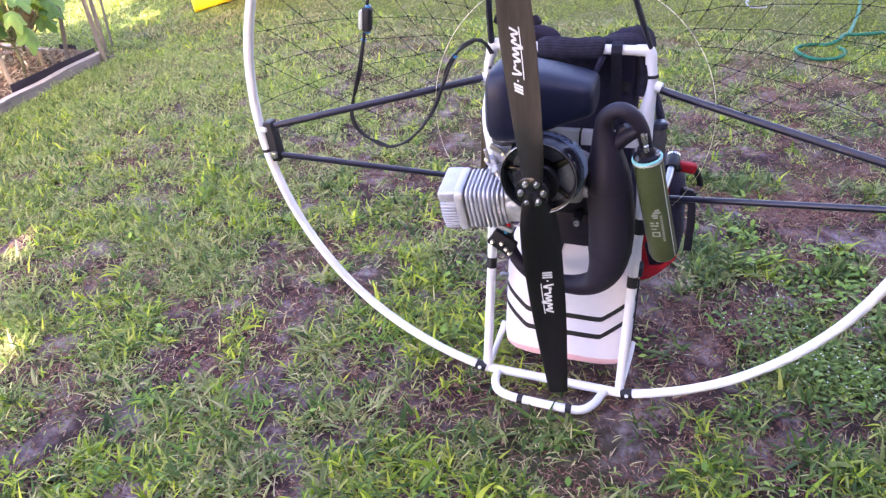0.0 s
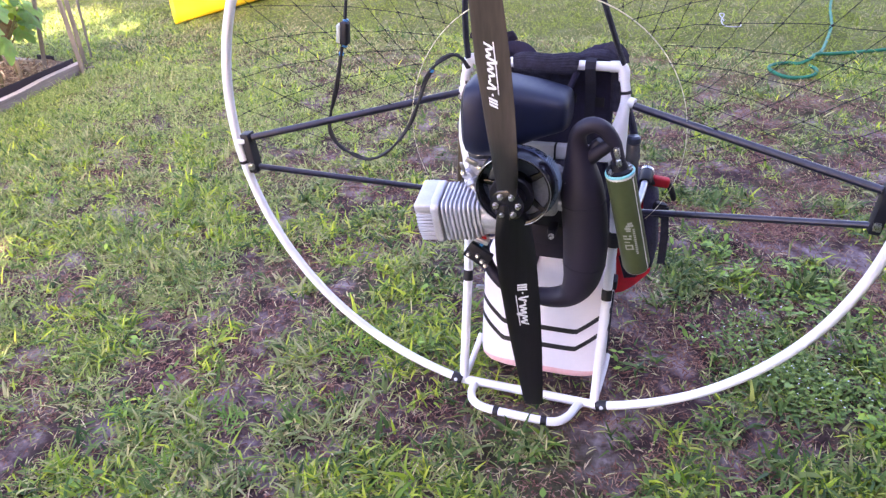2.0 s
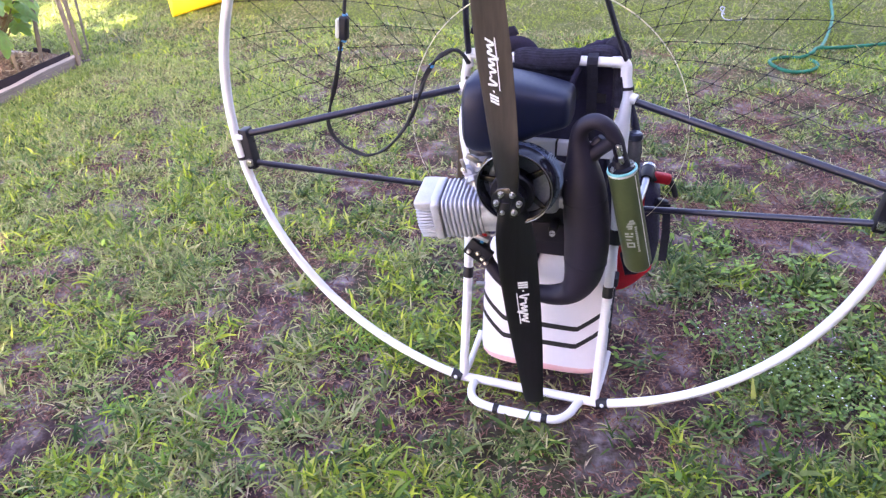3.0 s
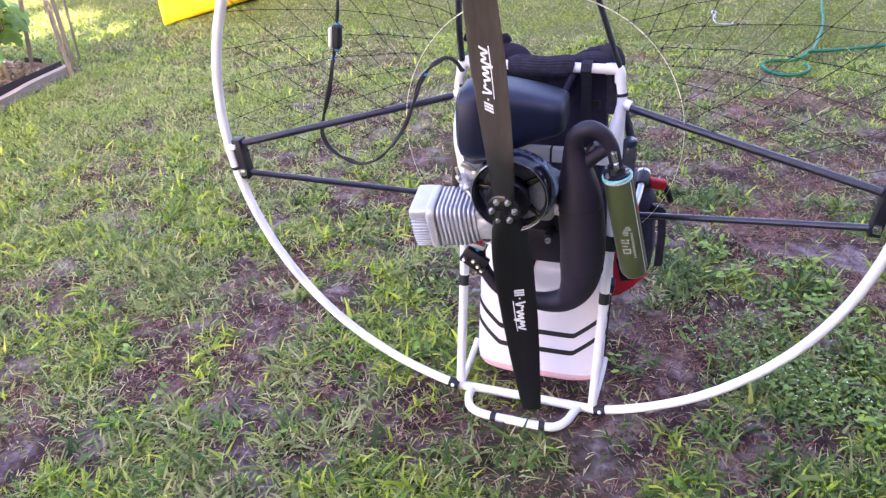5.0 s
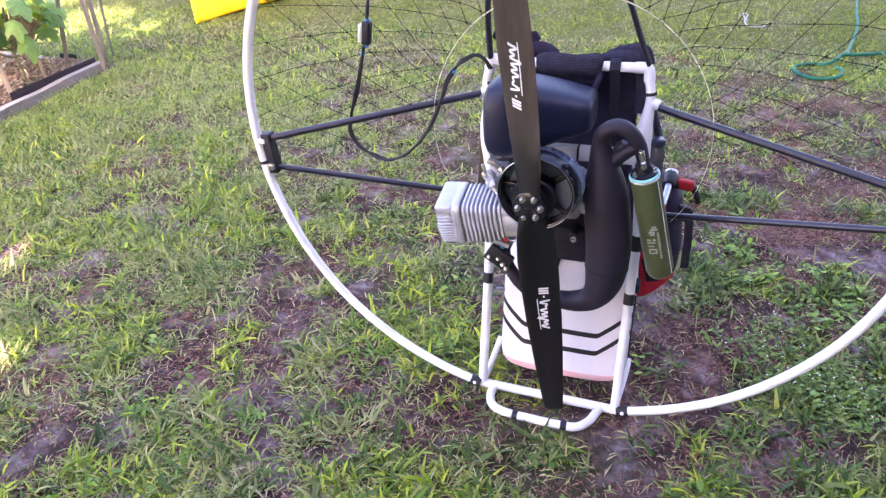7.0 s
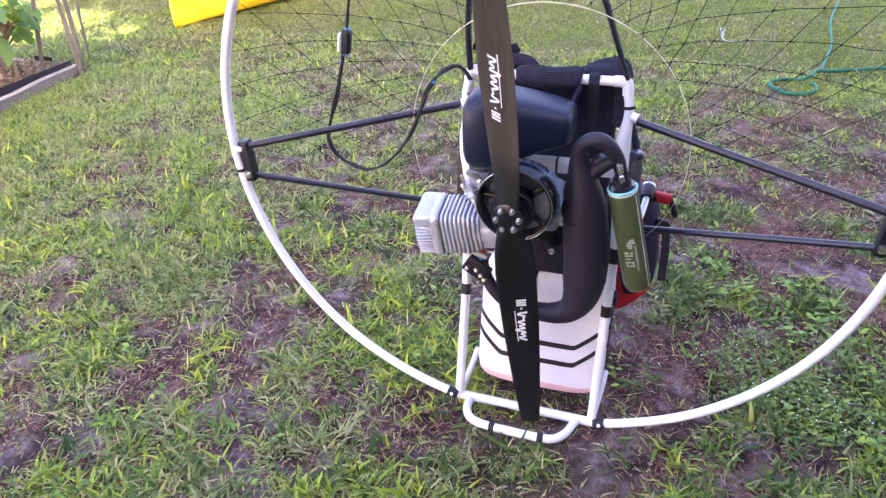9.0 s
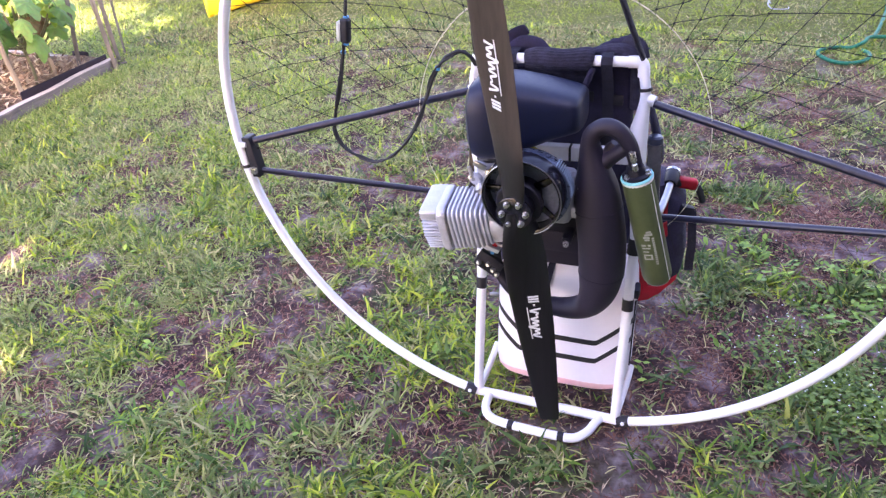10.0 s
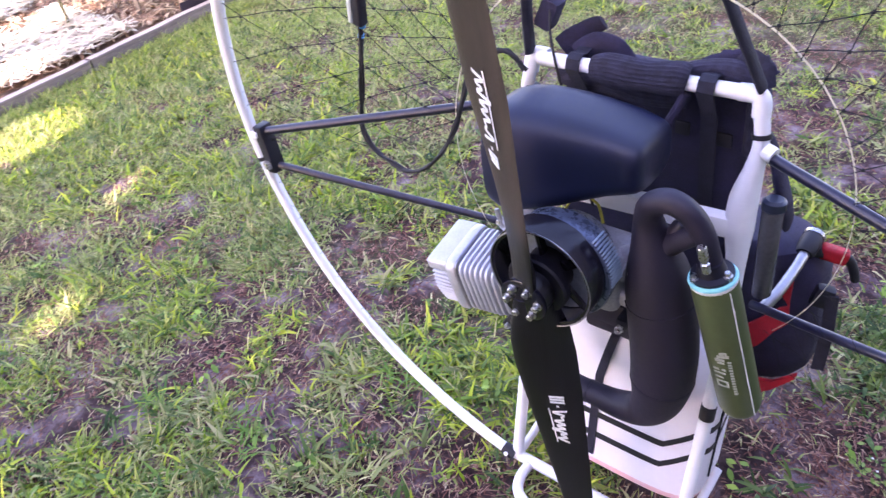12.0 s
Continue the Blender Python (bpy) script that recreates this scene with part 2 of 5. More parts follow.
def carbon_blade(name, base, rough, root=0.0):
    """Woven carbon with a fine cross weave."""
    m = material(name, base, rough, vary=0.35, scale=14, grain_along=(1, 1, 0.12))
    n, l = m.node_tree.nodes, m.node_tree.links
    co = n.new("ShaderNodeTexCoord")
    w = n.new("ShaderNodeTexWave")
    w.inputs["Scale"].default_value, w.inputs["Distortion"].default_value = 160, 0.4
    l.new(co.outputs["Object"], w.inputs["Vector"])
    bp = n.new("ShaderNodeBump")
    bp.inputs["Strength"].default_value, bp.inputs["Distance"].default_value = 0.12, 0.002
    l.new(w.outputs["Fac"], bp.inputs["Height"])
    l.new(bp.outputs[0], n["Principled BSDF"].inputs["Normal"])
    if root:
        # near black towards the hub, with a ragged border to the base colour
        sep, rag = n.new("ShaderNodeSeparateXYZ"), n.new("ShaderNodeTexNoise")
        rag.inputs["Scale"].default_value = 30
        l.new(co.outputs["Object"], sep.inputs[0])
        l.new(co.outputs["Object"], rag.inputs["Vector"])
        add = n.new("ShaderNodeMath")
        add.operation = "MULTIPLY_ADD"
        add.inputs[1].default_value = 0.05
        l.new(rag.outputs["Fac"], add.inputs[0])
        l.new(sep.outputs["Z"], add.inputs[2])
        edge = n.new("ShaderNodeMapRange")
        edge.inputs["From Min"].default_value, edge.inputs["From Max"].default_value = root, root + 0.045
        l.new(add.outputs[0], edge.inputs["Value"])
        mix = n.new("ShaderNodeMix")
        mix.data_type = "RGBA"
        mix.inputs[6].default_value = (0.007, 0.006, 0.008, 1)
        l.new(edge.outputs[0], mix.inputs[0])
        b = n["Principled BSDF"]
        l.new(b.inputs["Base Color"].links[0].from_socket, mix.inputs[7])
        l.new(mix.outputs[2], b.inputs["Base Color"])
    return m


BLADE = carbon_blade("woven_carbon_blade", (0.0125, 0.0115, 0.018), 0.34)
# upper blade: browner and lighter than the lower one
BLADE_BROWN = carbon_blade("brown_carbon_blade", (0.065, 0.047, 0.041), 0.42, 0.785)
BROAD = leafy("broad_grass_blade", [(0.045, 0.095, 0.012), (0.135, 0.25, 0.02), (0.3, 0.43, 0.03), (0.6, 0.64, 0.07), (0.19, 0.3, 0.035), (0.42, 0.44, 0.1), (0.08, 0.17, 0.035), (0.34, 0.45, 0.045)])
BROAD_SOFT = leafy("soft_grass_blade", [(0.1, 0.21, 0.04), (0.15, 0.29, 0.05), (0.22, 0.37, 0.06)])
BROAD_DARK = leafy("dark_grass_blade", [(0.025, 0.062, 0.014), (0.058, 0.125, 0.026), (0.105, 0.175, 0.038), (0.18, 0.23, 0.066)])
BROAD_GREY = leafy("grey_green_blade", [(0.11, 0.14, 0.045), (0.2, 0.25, 0.08), (0.34, 0.36, 0.14), (0.15, 0.2, 0.06), (0.46, 0.42, 0.2), (0.26, 0.3, 0.1)])
LAWN_FAR = leafy("back_lawn_blade", [(0.145, 0.205, 0.03), (0.2, 0.265, 0.042), (0.25, 0.31, 0.055), (0.175, 0.235, 0.035), (0.225, 0.285, 0.048)], 0.7)
LAWN_PALE = leafy("pale_lawn_blade", [(0.26, 0.33, 0.09), (0.36, 0.44, 0.13), (0.46, 0.52, 0.2), (0.3, 0.38, 0.1)])
LAWN_TAN = leafy("back_lawn_tan_blade", [(0.23, 0.22, 0.075), (0.32, 0.295, 0.12), (0.39, 0.35, 0.155), (0.27, 0.26, 0.09)])
THATCH = leafy("red_brown_thatch", [(0.085, 0.028, 0.02), (0.23, 0.09, 0.062), (0.42, 0.25, 0.18), (0.15, 0.055, 0.042), (0.3, 0.15, 0.11)], 0.8, 0.05)
CHIP = leafy("mulch_chip", [(0.14, 0.065, 0.04), (0.3, 0.18, 0.11), (0.5, 0.36, 0.22), (0.66, 0.52, 0.34), (0.2, 0.11, 0.07), (0.42, 0.28, 0.17)], 0.85, 0.02)
FINE = leafy("fine_grass_blade", [(0.09, 0.092, 0.022), (0.25, 0.243, 0.073), (0.45, 0.42, 0.165), (0.7, 0.62, 0.31), (0.17, 0.178, 0.045), (0.33, 0.315, 0.115)])
FINE_GREEN = leafy("fine_green_blade", [(0.085, 0.15, 0.026), (0.175, 0.265, 0.046), (0.29, 0.38, 0.085), (0.41, 0.48, 0.15), (0.14, 0.22, 0.04), (0.52, 0.52, 0.2)])
DRY = leafy("dry_grass_straw", [(0.3, 0.19, 0.11), (0.52, 0.39, 0.23), (0.2, 0.095, 0.06), (0.68, 0.56, 0.36), (0.38, 0.23, 0.13)], 0.7, 0.1)
STRAW = leafy("pale_dry_straw", [(0.6, 0.52, 0.38), (0.75, 0.68, 0.54), (0.66, 0.6, 0.44)], 0.7, 0.1)
WEED = leafy("low_weed_leaf", [(0.09, 0.17, 0.035), (0.15, 0.28, 0.05), (0.22, 0.38, 0.06), (0.34, 0.5, 0.075)])
WEED_FINE = leafy("small_weed_leaf", [(0.07, 0.13, 0.03), (0.12, 0.21, 0.045), (0.18, 0.28, 0.06), (0.25, 0.36, 0.075)])
SQUASH = leafy("large_soft_leaf", [(0.1, 0.22, 0.05), (0.18, 0.36, 0.09), (0.28, 0.48, 0.15), (0.42, 0.55, 0.06), (0.2, 0.4, 0.12)], 0.5, 0.4, True)
LEAF_BROWN = leafy("withered_leaf", [(0.2, 0.11, 0.05), (0.28, 0.2, 0.06)], 0.7, 0.3, True)
CROWN = leafy("tree_leaf", [(0.04, 0.08, 0.02), (0.06, 0.12, 0.03)], 0.5, 0.15)
FLOWER = leafy("tiny_white_flower", [(0.7, 0.7, 0.68), (0.8, 0.8, 0.78)], 0.6, 0.2)


# ---- mesh helpers ----
def link(name, bm, mat, parent=None, label="", smooth=True):
    me = bpy.data.meshes.new(name)
    bmesh.ops.recalc_face_normals(bm, faces=bm.faces)
    bm.to_mesh(me)
    bm.free()
    me.materials.append(mat)
    if smooth:
        me.polygons.foreach_set("use_smooth", [True] * len(me.polygons))
        me.set_sharp_from_angle(angle=radians(38))
    ob = new(name, me)
    ob.parent = parent
    if label:
        ob["label"] = label
    return ob


def part(name, bm, mat, parent, label=""):
    return link(name, bm, mat, parent, label)


def thing(name, label, category, at=(0, 0, 0), group=""):
    ob = new(name)
    ob.location = at
    ob.empty_display_size = 0.1
    return tagged(ob, label, category, group)


def smooth_path(points, steps=8, closed=False):
    """A Catmull-Rom curve through rows of numbers."""
    p = [np.array(q, float) for q in points]
    k = len(p)
    out = []
    for i in range(k if closed else k - 1):
        a, b, c, d = (p[(i - 1) % k], p[i], p[(i + 1) % k], p[(i + 2) % k]) if closed else (p[max(i - 1, 0)], p[i], p[i + 1], p[min(i + 2, k - 1)])
        for s in range(steps):
            t = s / steps
            out.append(0.5 * (2 * b + (c - a) * t + (2 * a - 5 * b + 4 * c - d) * t * t + (3 * b - a - 3 * c + d) * t ** 3))
    if not closed:
        out.append(p[-1])
    return out


def tube(path, radius, sides=12, closed=False, bm=None, flat=1.0):
    """A round bar along a path; radius one number or one for each point. flat squashes it across."""
    bm = bm or bmesh.new()
    pts = [Vector(p[:3]) for p in path]
    k = len(pts)
    if isinstance(radius, (int, float)):
        rad = [radius] * k
    else:
        rad = list(np.interp(np.linspace(0, 1, k), np.linspace(0, 1, len(radius)), radius))
    tang = []
    for i in range(k):
        a, b = (pts[(i - 1) % k], pts[(i + 1) % k]) if closed else (pts[max(i - 1, 0)], pts[min(i + 1, k - 1)])
        tang.append((b - a).normalized())
    up = Vector((0, 0, 1)) if abs(tang[0].z) < 0.9 else Vector((0, 1, 0))
    u = (up - tang[0] * up.dot(tang[0])).normalized()
    rings = []
    for i in range(k):
        u = (u - tang[i] * u.dot(tang[i])).normalized()
        v = tang[i].cross(u)
        rings.append([bm.verts.new(pts[i] + (u * math.cos(2 * math.pi * s / sides) + v * flat * math.sin(2 * math.pi * s / sides)) * rad[i]) for s in range(sides)])
    for i in range(k if closed else k - 1):
        a, b = rings[i], rings[(i + 1) % k]
        for s in range(sides):
            bm.faces.new((a[s], a[(s + 1) % sides], b[(s + 1) % sides], b[s]))
    if not closed:
        bm.faces.new(rings[0][::-1])
        bm.faces.new(rings[-1])
    return bm


def block(size, m, bevel=0.004, bm=None, segments=2):
    """A box with rounded edges, at the pose m."""
    tmp = bmesh.new()
    bmesh.ops.create_cube(tmp, size=1)
    bmesh.ops.scale(tmp, vec=size, verts=tmp.verts)
    if bevel:
        bmesh.ops.bevel(tmp, geom=tmp.edges[:], offset=bevel, segments=segments, affect="EDGES", profile=0.6)
    bmesh.ops.transform(tmp, matrix=m, verts=tmp.verts)
    if bm is None:
        return tmp
    me = bpy.data.meshes.new("tmp")
    tmp.to_mesh(me)
    tmp.free()
    bm.from_mesh(me)
    bpy.data.meshes.remove(me)
    return bm


def loft(rings, cap=True):
    """Closed rings of points, joined one to the next."""
    bm = bmesh.new()
    rows = [[bm.verts.new(p) for p in r] for r in rings]
    for a, b in zip(rows, rows[1:]):
        k = len(a)
        for s in range(k):
            bm.faces.new((a[s], a[(s + 1) % k], b[(s + 1) % k], b[s]))
    if cap:
        bm.faces.new(rows[0][::-1])
        bm.faces.new(rows[-1])
    return bm


def superellipse(k, n):
    """Unit points of a rounded square; n = 2 is a circle."""
    out = []
    for s in range(k):
        a = 2 * math.pi * s / k
        c, d = math.cos(a), math.sin(a)
        out.append((math.copysign(abs(c) ** (2 / n), c), math.copysign(abs(d) ** (2 / n), d)))
    return out


def lathe(profile, a, b, sides=24):
    """Turned shape along the line a to b; profile rows of (share of the length, radius)."""
    a, b = Vector(a), Vector(b)
    z = (b - a).normalized()
    x = z.orthogonal().normalized()
    y = z.cross(x)
    return loft([[a + (b - a) * t + (x * math.cos(2 * math.pi * s / sides) + y * math.sin(2 * math.pi * s / sides)) * r for s in range(sides)] for t, r in profile])


def strip(rows, thick, normals):
    """A band: rows of (one edge, other edge), with a thickness along the normals."""
    bm = bmesh.new()
    verts = []
    for (p, q), n in zip(rows, normals):
        p, q, n = Vector(p), Vector(q), Vector(n).normalized() * thick
        verts.append([bm.verts.new(c) for c in (p, q, q + n, p + n)])
    for a, b in zip(verts, verts[1:]):
        for s in range(4):
            bm.faces.new((a[s], a[(s + 1) % 4], b[(s + 1) % 4], b[s]))
    bm.faces.new(verts[0][::-1])
    bm.faces.new(verts[-1])
    return bm


def mesh_from(name, verts, faces, mat, smooth=False):
    me = bpy.data.meshes.new(name)
    me.from_pydata(verts, [], faces)
    me.materials.append(mat)
    if smooth:
        me.polygons.foreach_set("use_smooth", [True] * len(me.polygons))
    return new(name, me)


# ---- the ground ----
def ground_height(x, y):
    return 0.012 * noise.noise((x * 2.1, y * 2.1, 0.3)) + 0.006 * noise.noise((x * 7, y * 7, 1.3))


def build_ground():
    xs = [-300, -120, -50, -20, -10] + [-6 + 0.05 * i for i in range(181)] + [6, 12, 30, 100, 300]
    ys = [-300, -100, -30, -10, -4] + [-1.6 + 0.05 * i for i in range(181)] + [10, 20, 50, 150, 400]
    verts = [(x, y, ground_height(x, y) if -6 <= x <= 3.1 and -1.7 <= y <= 7.5 else 0.0) for y in ys for x in xs]
    w = len(xs)
    faces = [(j * w + i, j * w + i + 1, (j + 1) * w + i + 1, (j + 1) * w + i) for j in range(len(ys) - 1) for i in range(w - 1)]
    tagged(mesh_from("ground", verts, faces, EARTH, True), "bare sandy soil with litter and thin moss", "ground", kind="structure")


build_ground()

# a plain unseen wall, added behind the walk so its shade covers the lawn
def build_shade_wall():
    bm = block((13.6, 0.3, 6.6), pose(6.25, -4.65, 3.3), 0.0)
    tagged(link("shade_wall_south", bm, STUCCO, smooth=False), "plain brown stucco wall out of view, added to shade the lawn", "wall", kind="structure")


build_shade_wall()


# second unseen wall, added to cut the sky light from the right
def build_side_shade_wall():
    bm = block((0.3, 6.6, 5.0), pose(3.6, -1.2, 2.5), 0.0)
    tagged(link("shade_wall_east", bm, STUCCO, smooth=False), "plain brown stucco wall out of view, added to shade the lawn", "wall", kind="structure")


build_side_shade_wall()

# ---- the paramotor ----
motor = thing("paramotor", "white-framed paramotor with black propeller standing on patchy grass", "paramotor")
HOOP_X, HOOP_Z, HOOP_R, LEAN = 0.006, 0.7166, 0.7085, -0.04


def on_hoop(a, r=HOOP_R):
    """A point of the hoop, whose lower right quarter is bent a little wider."""
    d = math.degrees(a)
    d -= 360 * round(d / 360)
    r += float(np.interp(d, (-160, -135, -105, -90, -74, -55, -30, -12, 5), (0.0, 0.003, 0.0, 0.0, 0.0055, 0.0095, 0.0075, 0.003, 0.0)))
    z = HOOP_Z + r * math.sin(a)
    return Vector((HOOP_X + r * math.cos(a), LEAN * z, z))


def build_cage():
    a0 = math.atan2(0.031 - HOOP_Z, 0.192)
    a1 = math.pi - math.atan2(0.035 - HOOP_Z, 0.19)
    n = 150
    hoop = part("cage_hoop", tube([on_hoop(a0 + (a1 - a0) * i / n) for i in range(n + 1)], 0.011, 14), WHITE, motor, "white tubular cage hoop")
    for s in (-1, 1):
        end = on_hoop(a0 if s > 0 else a1)
        nxt = on_hoop(a0 + 0.05 if s > 0 else a1 - 0.05)
        d = (nxt - end).normalized()
        part("clamp", tube([end - d * 0.014, end + d * 0.014], 0.0138, 14), RUBBER, hoop, "black hoop clamp")
        part("clamp_screw", lathe([(0, 0.004), (0.6, 0.005), (1, 0.003)], end + Vector((0, -0.012, 0.004)), end + Vector((0, -0.017, 0.006)), 10), WHITE, hoop)
        ab = math.asin((0.655 - HOOP_Z) / HOOP_R)
        ab = ab if s > 0 else math.pi - ab
        p = on_hoop(ab)
        tape_a = math.asin((0.628 - HOOP_Z) / HOOP_R)
        tape_a = tape_a if s > 0 else math.pi - tape_a
        part("tape_band", tube([on_hoop(tape_a - 0.006), on_hoop(tape_a + 0.005)], 0.0118, 14), RUBBER, hoop)
        # bracket that carries the two side struts
        up = 0.018 if s > 0 else 0.0
        m = Matrix.Translation((s * 0.676, -0.019, 0.652 + up)) @ pose(0, 0, 0, 0, s * 5, 0)
        br = part("strut_bracket", block((0.022, 0.03, 0.1), m, 0.004), BLACK_SATIN, motor, "black plastic strut bracket")
        part("bracket_clip", block((0.02, 0.02, 0.012), Matrix.Translation((s * 0.69, -0.028, 0.685 + up)), 0.003), WHITE, br)
        part("bracket_clip", block((0.014, 0.014, 0.016), Matrix.Translation((s * 0.672, -0.036, 0.622 + up)), 0.003), CHROME, br)
        part("strut", tube([(s * 0.668, -0.018, 0.69 + up), (s * 0.192, 0.147, 0.778 - 0.2 * up)], 0.0082, 12), CARBON, motor, "black carbon side strut")
        part("strut", tube([(s * 0.668, -0.018, 0.615 + up), (s * 0.2, 0.15, 0.512)], 0.0072, 12), CARBON, motor, "black carbon side strut")


build_cage()


def build_net():
    """Knotted net between the hoop and the yellow cord, above the side struts."""
    rin, rout, cx, cz = 0.305, 0.697, 0.006, 0.717
    count, sweep = 50, 0.42
    lo, hi = radians(-44), radians(224)

    def spot(r, a):
        f = (r - rin) / (rout - rin)
        z = cz + (HOOP_Z - cz) * f + r * math.sin(a)
        sag = 0.012 * math.sin(math.pi * f) * (1 + 0.6 * noise.noise((r * 9, a * 3, 5)))
        return Vector((cx + r * math.cos(a) + 0.006 * noise.noise((a * 6, r * 20, 2)), 0.1 * (1 - f) + LEAN * z * f + sag, z - sag * 0.5 + 0.006 * noise.noise((a * 6, r * 20, 8))))

    bm = bmesh.new()
    steps = 14
    low_side = lambda a: a < radians(-1) or a > radians(185)
    for fam in (1, -1):
        for k in range(count):
            base = 2 * math.pi * k / count
            run = []
            for s in range(steps + 1):
                f = s / steps
                r = rout * (rin / rout) ** f
                a = base + fam * sweep * (f - 0.5)
                a = (a + math.pi / 2) % (2 * math.pi) - math.pi / 2
                under = low_side(a)
                if run and (under != last or not lo <= a <= hi):
                    if lo <= a <= hi:
                        run.append(spot(r, a))
                    if len(run) > 1:
                        tube(run, 0.00038 if last else 0.0007, 4, bm=bm)
                    run = []
                if lo <= a <= hi:
                    run.append(spot(r, a))
                last = under
            if len(run) > 1:
                tube(run, 0.00038 if last else 0.0007, 4, bm=bm)
    net = part("cage_net", bm, NET, motor, "black knotted safety netting")
    net["kind"] = "stuff"
    # knots where the two families cross
    bm = bmesh.new()
    for k in range(count):
        for j in range(1, 22):
            # base1 + sweep*(f-.5) = base2 - sweep*(f-.5)
            f = 0.5 + j * (2 * math.pi / count) / (2 * sweep) - 0.6
            if not 0.02 < f < 0.98:
                continue
            a = 2 * math.pi * k / count + sweep * (f - 0.5)
            # only true crossings: the second family's base must be a whole step
            other = (a + sweep * (f - 0.5)) / (2 * math.pi / count)
            f += (round(other) - other) * (2 * math.pi / count) / (2 * sweep)
            if not 0.02 < f < 0.98:
                continue
            a = 2 * math.pi * k / count + sweep * (f - 0.5)
            a = (a + math.pi / 2) % (2 * math.pi) - math.pi / 2
            if lo <= a <= hi and not low_side(a):
                p = spot(rout * (rin / rout) ** f, a)
                bmesh.ops.create_icosphere(bm, subdivisions=1, radius=0.0026, matrix=Matrix.Translation(p))
    knots = part("net_knotting", bm, NET, motor)
    knots["kind"] = "stuff"
    ring = [(0.006 + 0.307 * math.cos(a), 0.1 + 0.006 * math.sin(3 * a), 0.717 + 0.307 * math.sin(a)) for a in (radians(-38 + 256 * i / 90) for i in range(91))]
    part("ring_cord", tube(ring, [0.0004, 0.0005, 0.0011, 0.0014, 0.0014, 0.0014, 0.0011, 0.0005, 0.0004], 6), CORD_YELLOW, motor, "thin yellow cord ring")


build_net()


def build_chassis():
    r = 0.0116
    # foot rail and front loop on the ground
    part("bottom_rail", tube([(-0.19, 0.004, 0.031), (-0.166, 0.005, 0.026), (0.18, 0.003, 0.024), (0.196, -0.002, 0.03)], r, 14), WHITE, motor, "white bottom tube")
    loop = smooth_path([(-0.135, 0.0, 0.024), (-0.135, -0.035, 0.025), (-0.12, -0.068, 0.026), (-0.085, -0.085, 0.027), (-0.02, -0.089, 0.027), (0.06, -0.09, 0.027), (0.1, -0.083, 0.026), (0.124, -0.055, 0.025), (0.136, -0.02, 0.024), (0.145, 0.0, 0.024)], 6)
    foot = part("foot_loop", tube(loop, 0.0108, 14), WHITE, motor, "white foot loop with black tape")
    part("tape_band", tube([(-0.062, -0.087, 0.027), (-0.048, -0.0882, 0.027)], 0.0117, 14), RUBBER, foot)
    part("tape_band", tube([(0.06, -0.09, 0.027), (0.075, -0.089, 0.027)], 0.0117, 14), RUBBER, foot)
    for s in (-1, 1):
        x0 = 0.178 if s > 0 else -0.168
        low = part("front_post", tube([(x0, 0.004, 0.026), (x0 + s * 0.002, 0.083, 0.33), (x0 + s * 0.004, 0.108, 0.46)], r, 14), WHITE, motor, "white front tube")
        part("tape_band", tube([(x0 + s * 0.002, 0.076, 0.303), (x0 + s * 0.002, 0.083, 0.33)], r + 0.0012, 14), RUBBER, low, "black clamp band")
        part("joint_sleeve", tube([(x0 + s * 0.004, 0.104, 0.44), (x0 + s * 0.0045, 0.1105, 0.476)], r + 0.0042, 16), RUBBER, low, "black joint sleeve")
        xt = 0.168 if s > 0 else -0.179
        bulge = 0.012 if s > 0 else 0.0
        up = part("upper_post", tube(smooth_path([(x0 + s * 0.004, 0.108, 0.46), (x0 + s * 0.006 - 0.8 * bulge, 0.128, 0.6), (s * 0.18 - bulge, 0.14, 0.69), (s * 0.18 - 0.4 * bulge, 0.147, 0.76), (xt + s * 0.008, 0.153, 0.8), (xt, 0.158, 0.838)], 5), [0.0118, 0.0135, 0.0175, 0.0245, 0.0235, 0.0165, 0.0125, 0.012, 0.012, 0.012], 18, flat=0.85), WHITE, motor, "white upper tube")
        part("tape_band", tube([(s * 0.1765, 0.1525, 0.797), (s * 0.1755, 0.1535, 0.8035)], 0.0132, 14), RUBBER, up)
        part("strut_socket", tube([(s * 0.178, 0.151, 0.782), (s * 0.197, 0.146, 0.778)], 0.0115, 12), WHITE, up)
        # corner elbow and top bar
        part("corner_elbow", tube(smooth_path([(xt + s * 0.002, 0.157, 0.825), (xt, 0.159, 0.845), (xt - s * 0.008, 0.16, 0.853), (xt - s * 0.03, 0.159, 0.853)], 5), 0.0122, 14), WHITE, up)
        part("rear_leg", tube(smooth_path([(x0, 0.006, 0.026), (0.182, 0.055, 0.033), (0.187, 0.12, 0.044), (0.189, 0.166, 0.058)] if s > 0 else [(x0, 0.006, 0.026), (-0.161, 0.045, 0.046), (-0.154, 0.09, 0.075), (-0.15, 0.12, 0.095)], 5), 0.0082, 12), WHITE_WORN, motor, "white diagonal rear leg")
        # damper tube beside the upper post
        if s > 0:
            d = part("damper_tube", lathe([(0, 0.013), (0.02, 0.015), (0.97, 0.015), (1, 0.013)], (0.206, 0.17, 0.52), (0.2, 0.178, 0.675), 18), SMOKED, motor, "smoked grey damper tube")
        else:
            d = part("damper_tube", lathe([(0, 0.014), (0.02, 0.016), (0.97, 0.016), (1, 0.014)], (-0.206, 0.17, 0.5), (-0.199, 0.18, 0.675), 18), BROWN_TUBE, motor, "bronze damper tube")
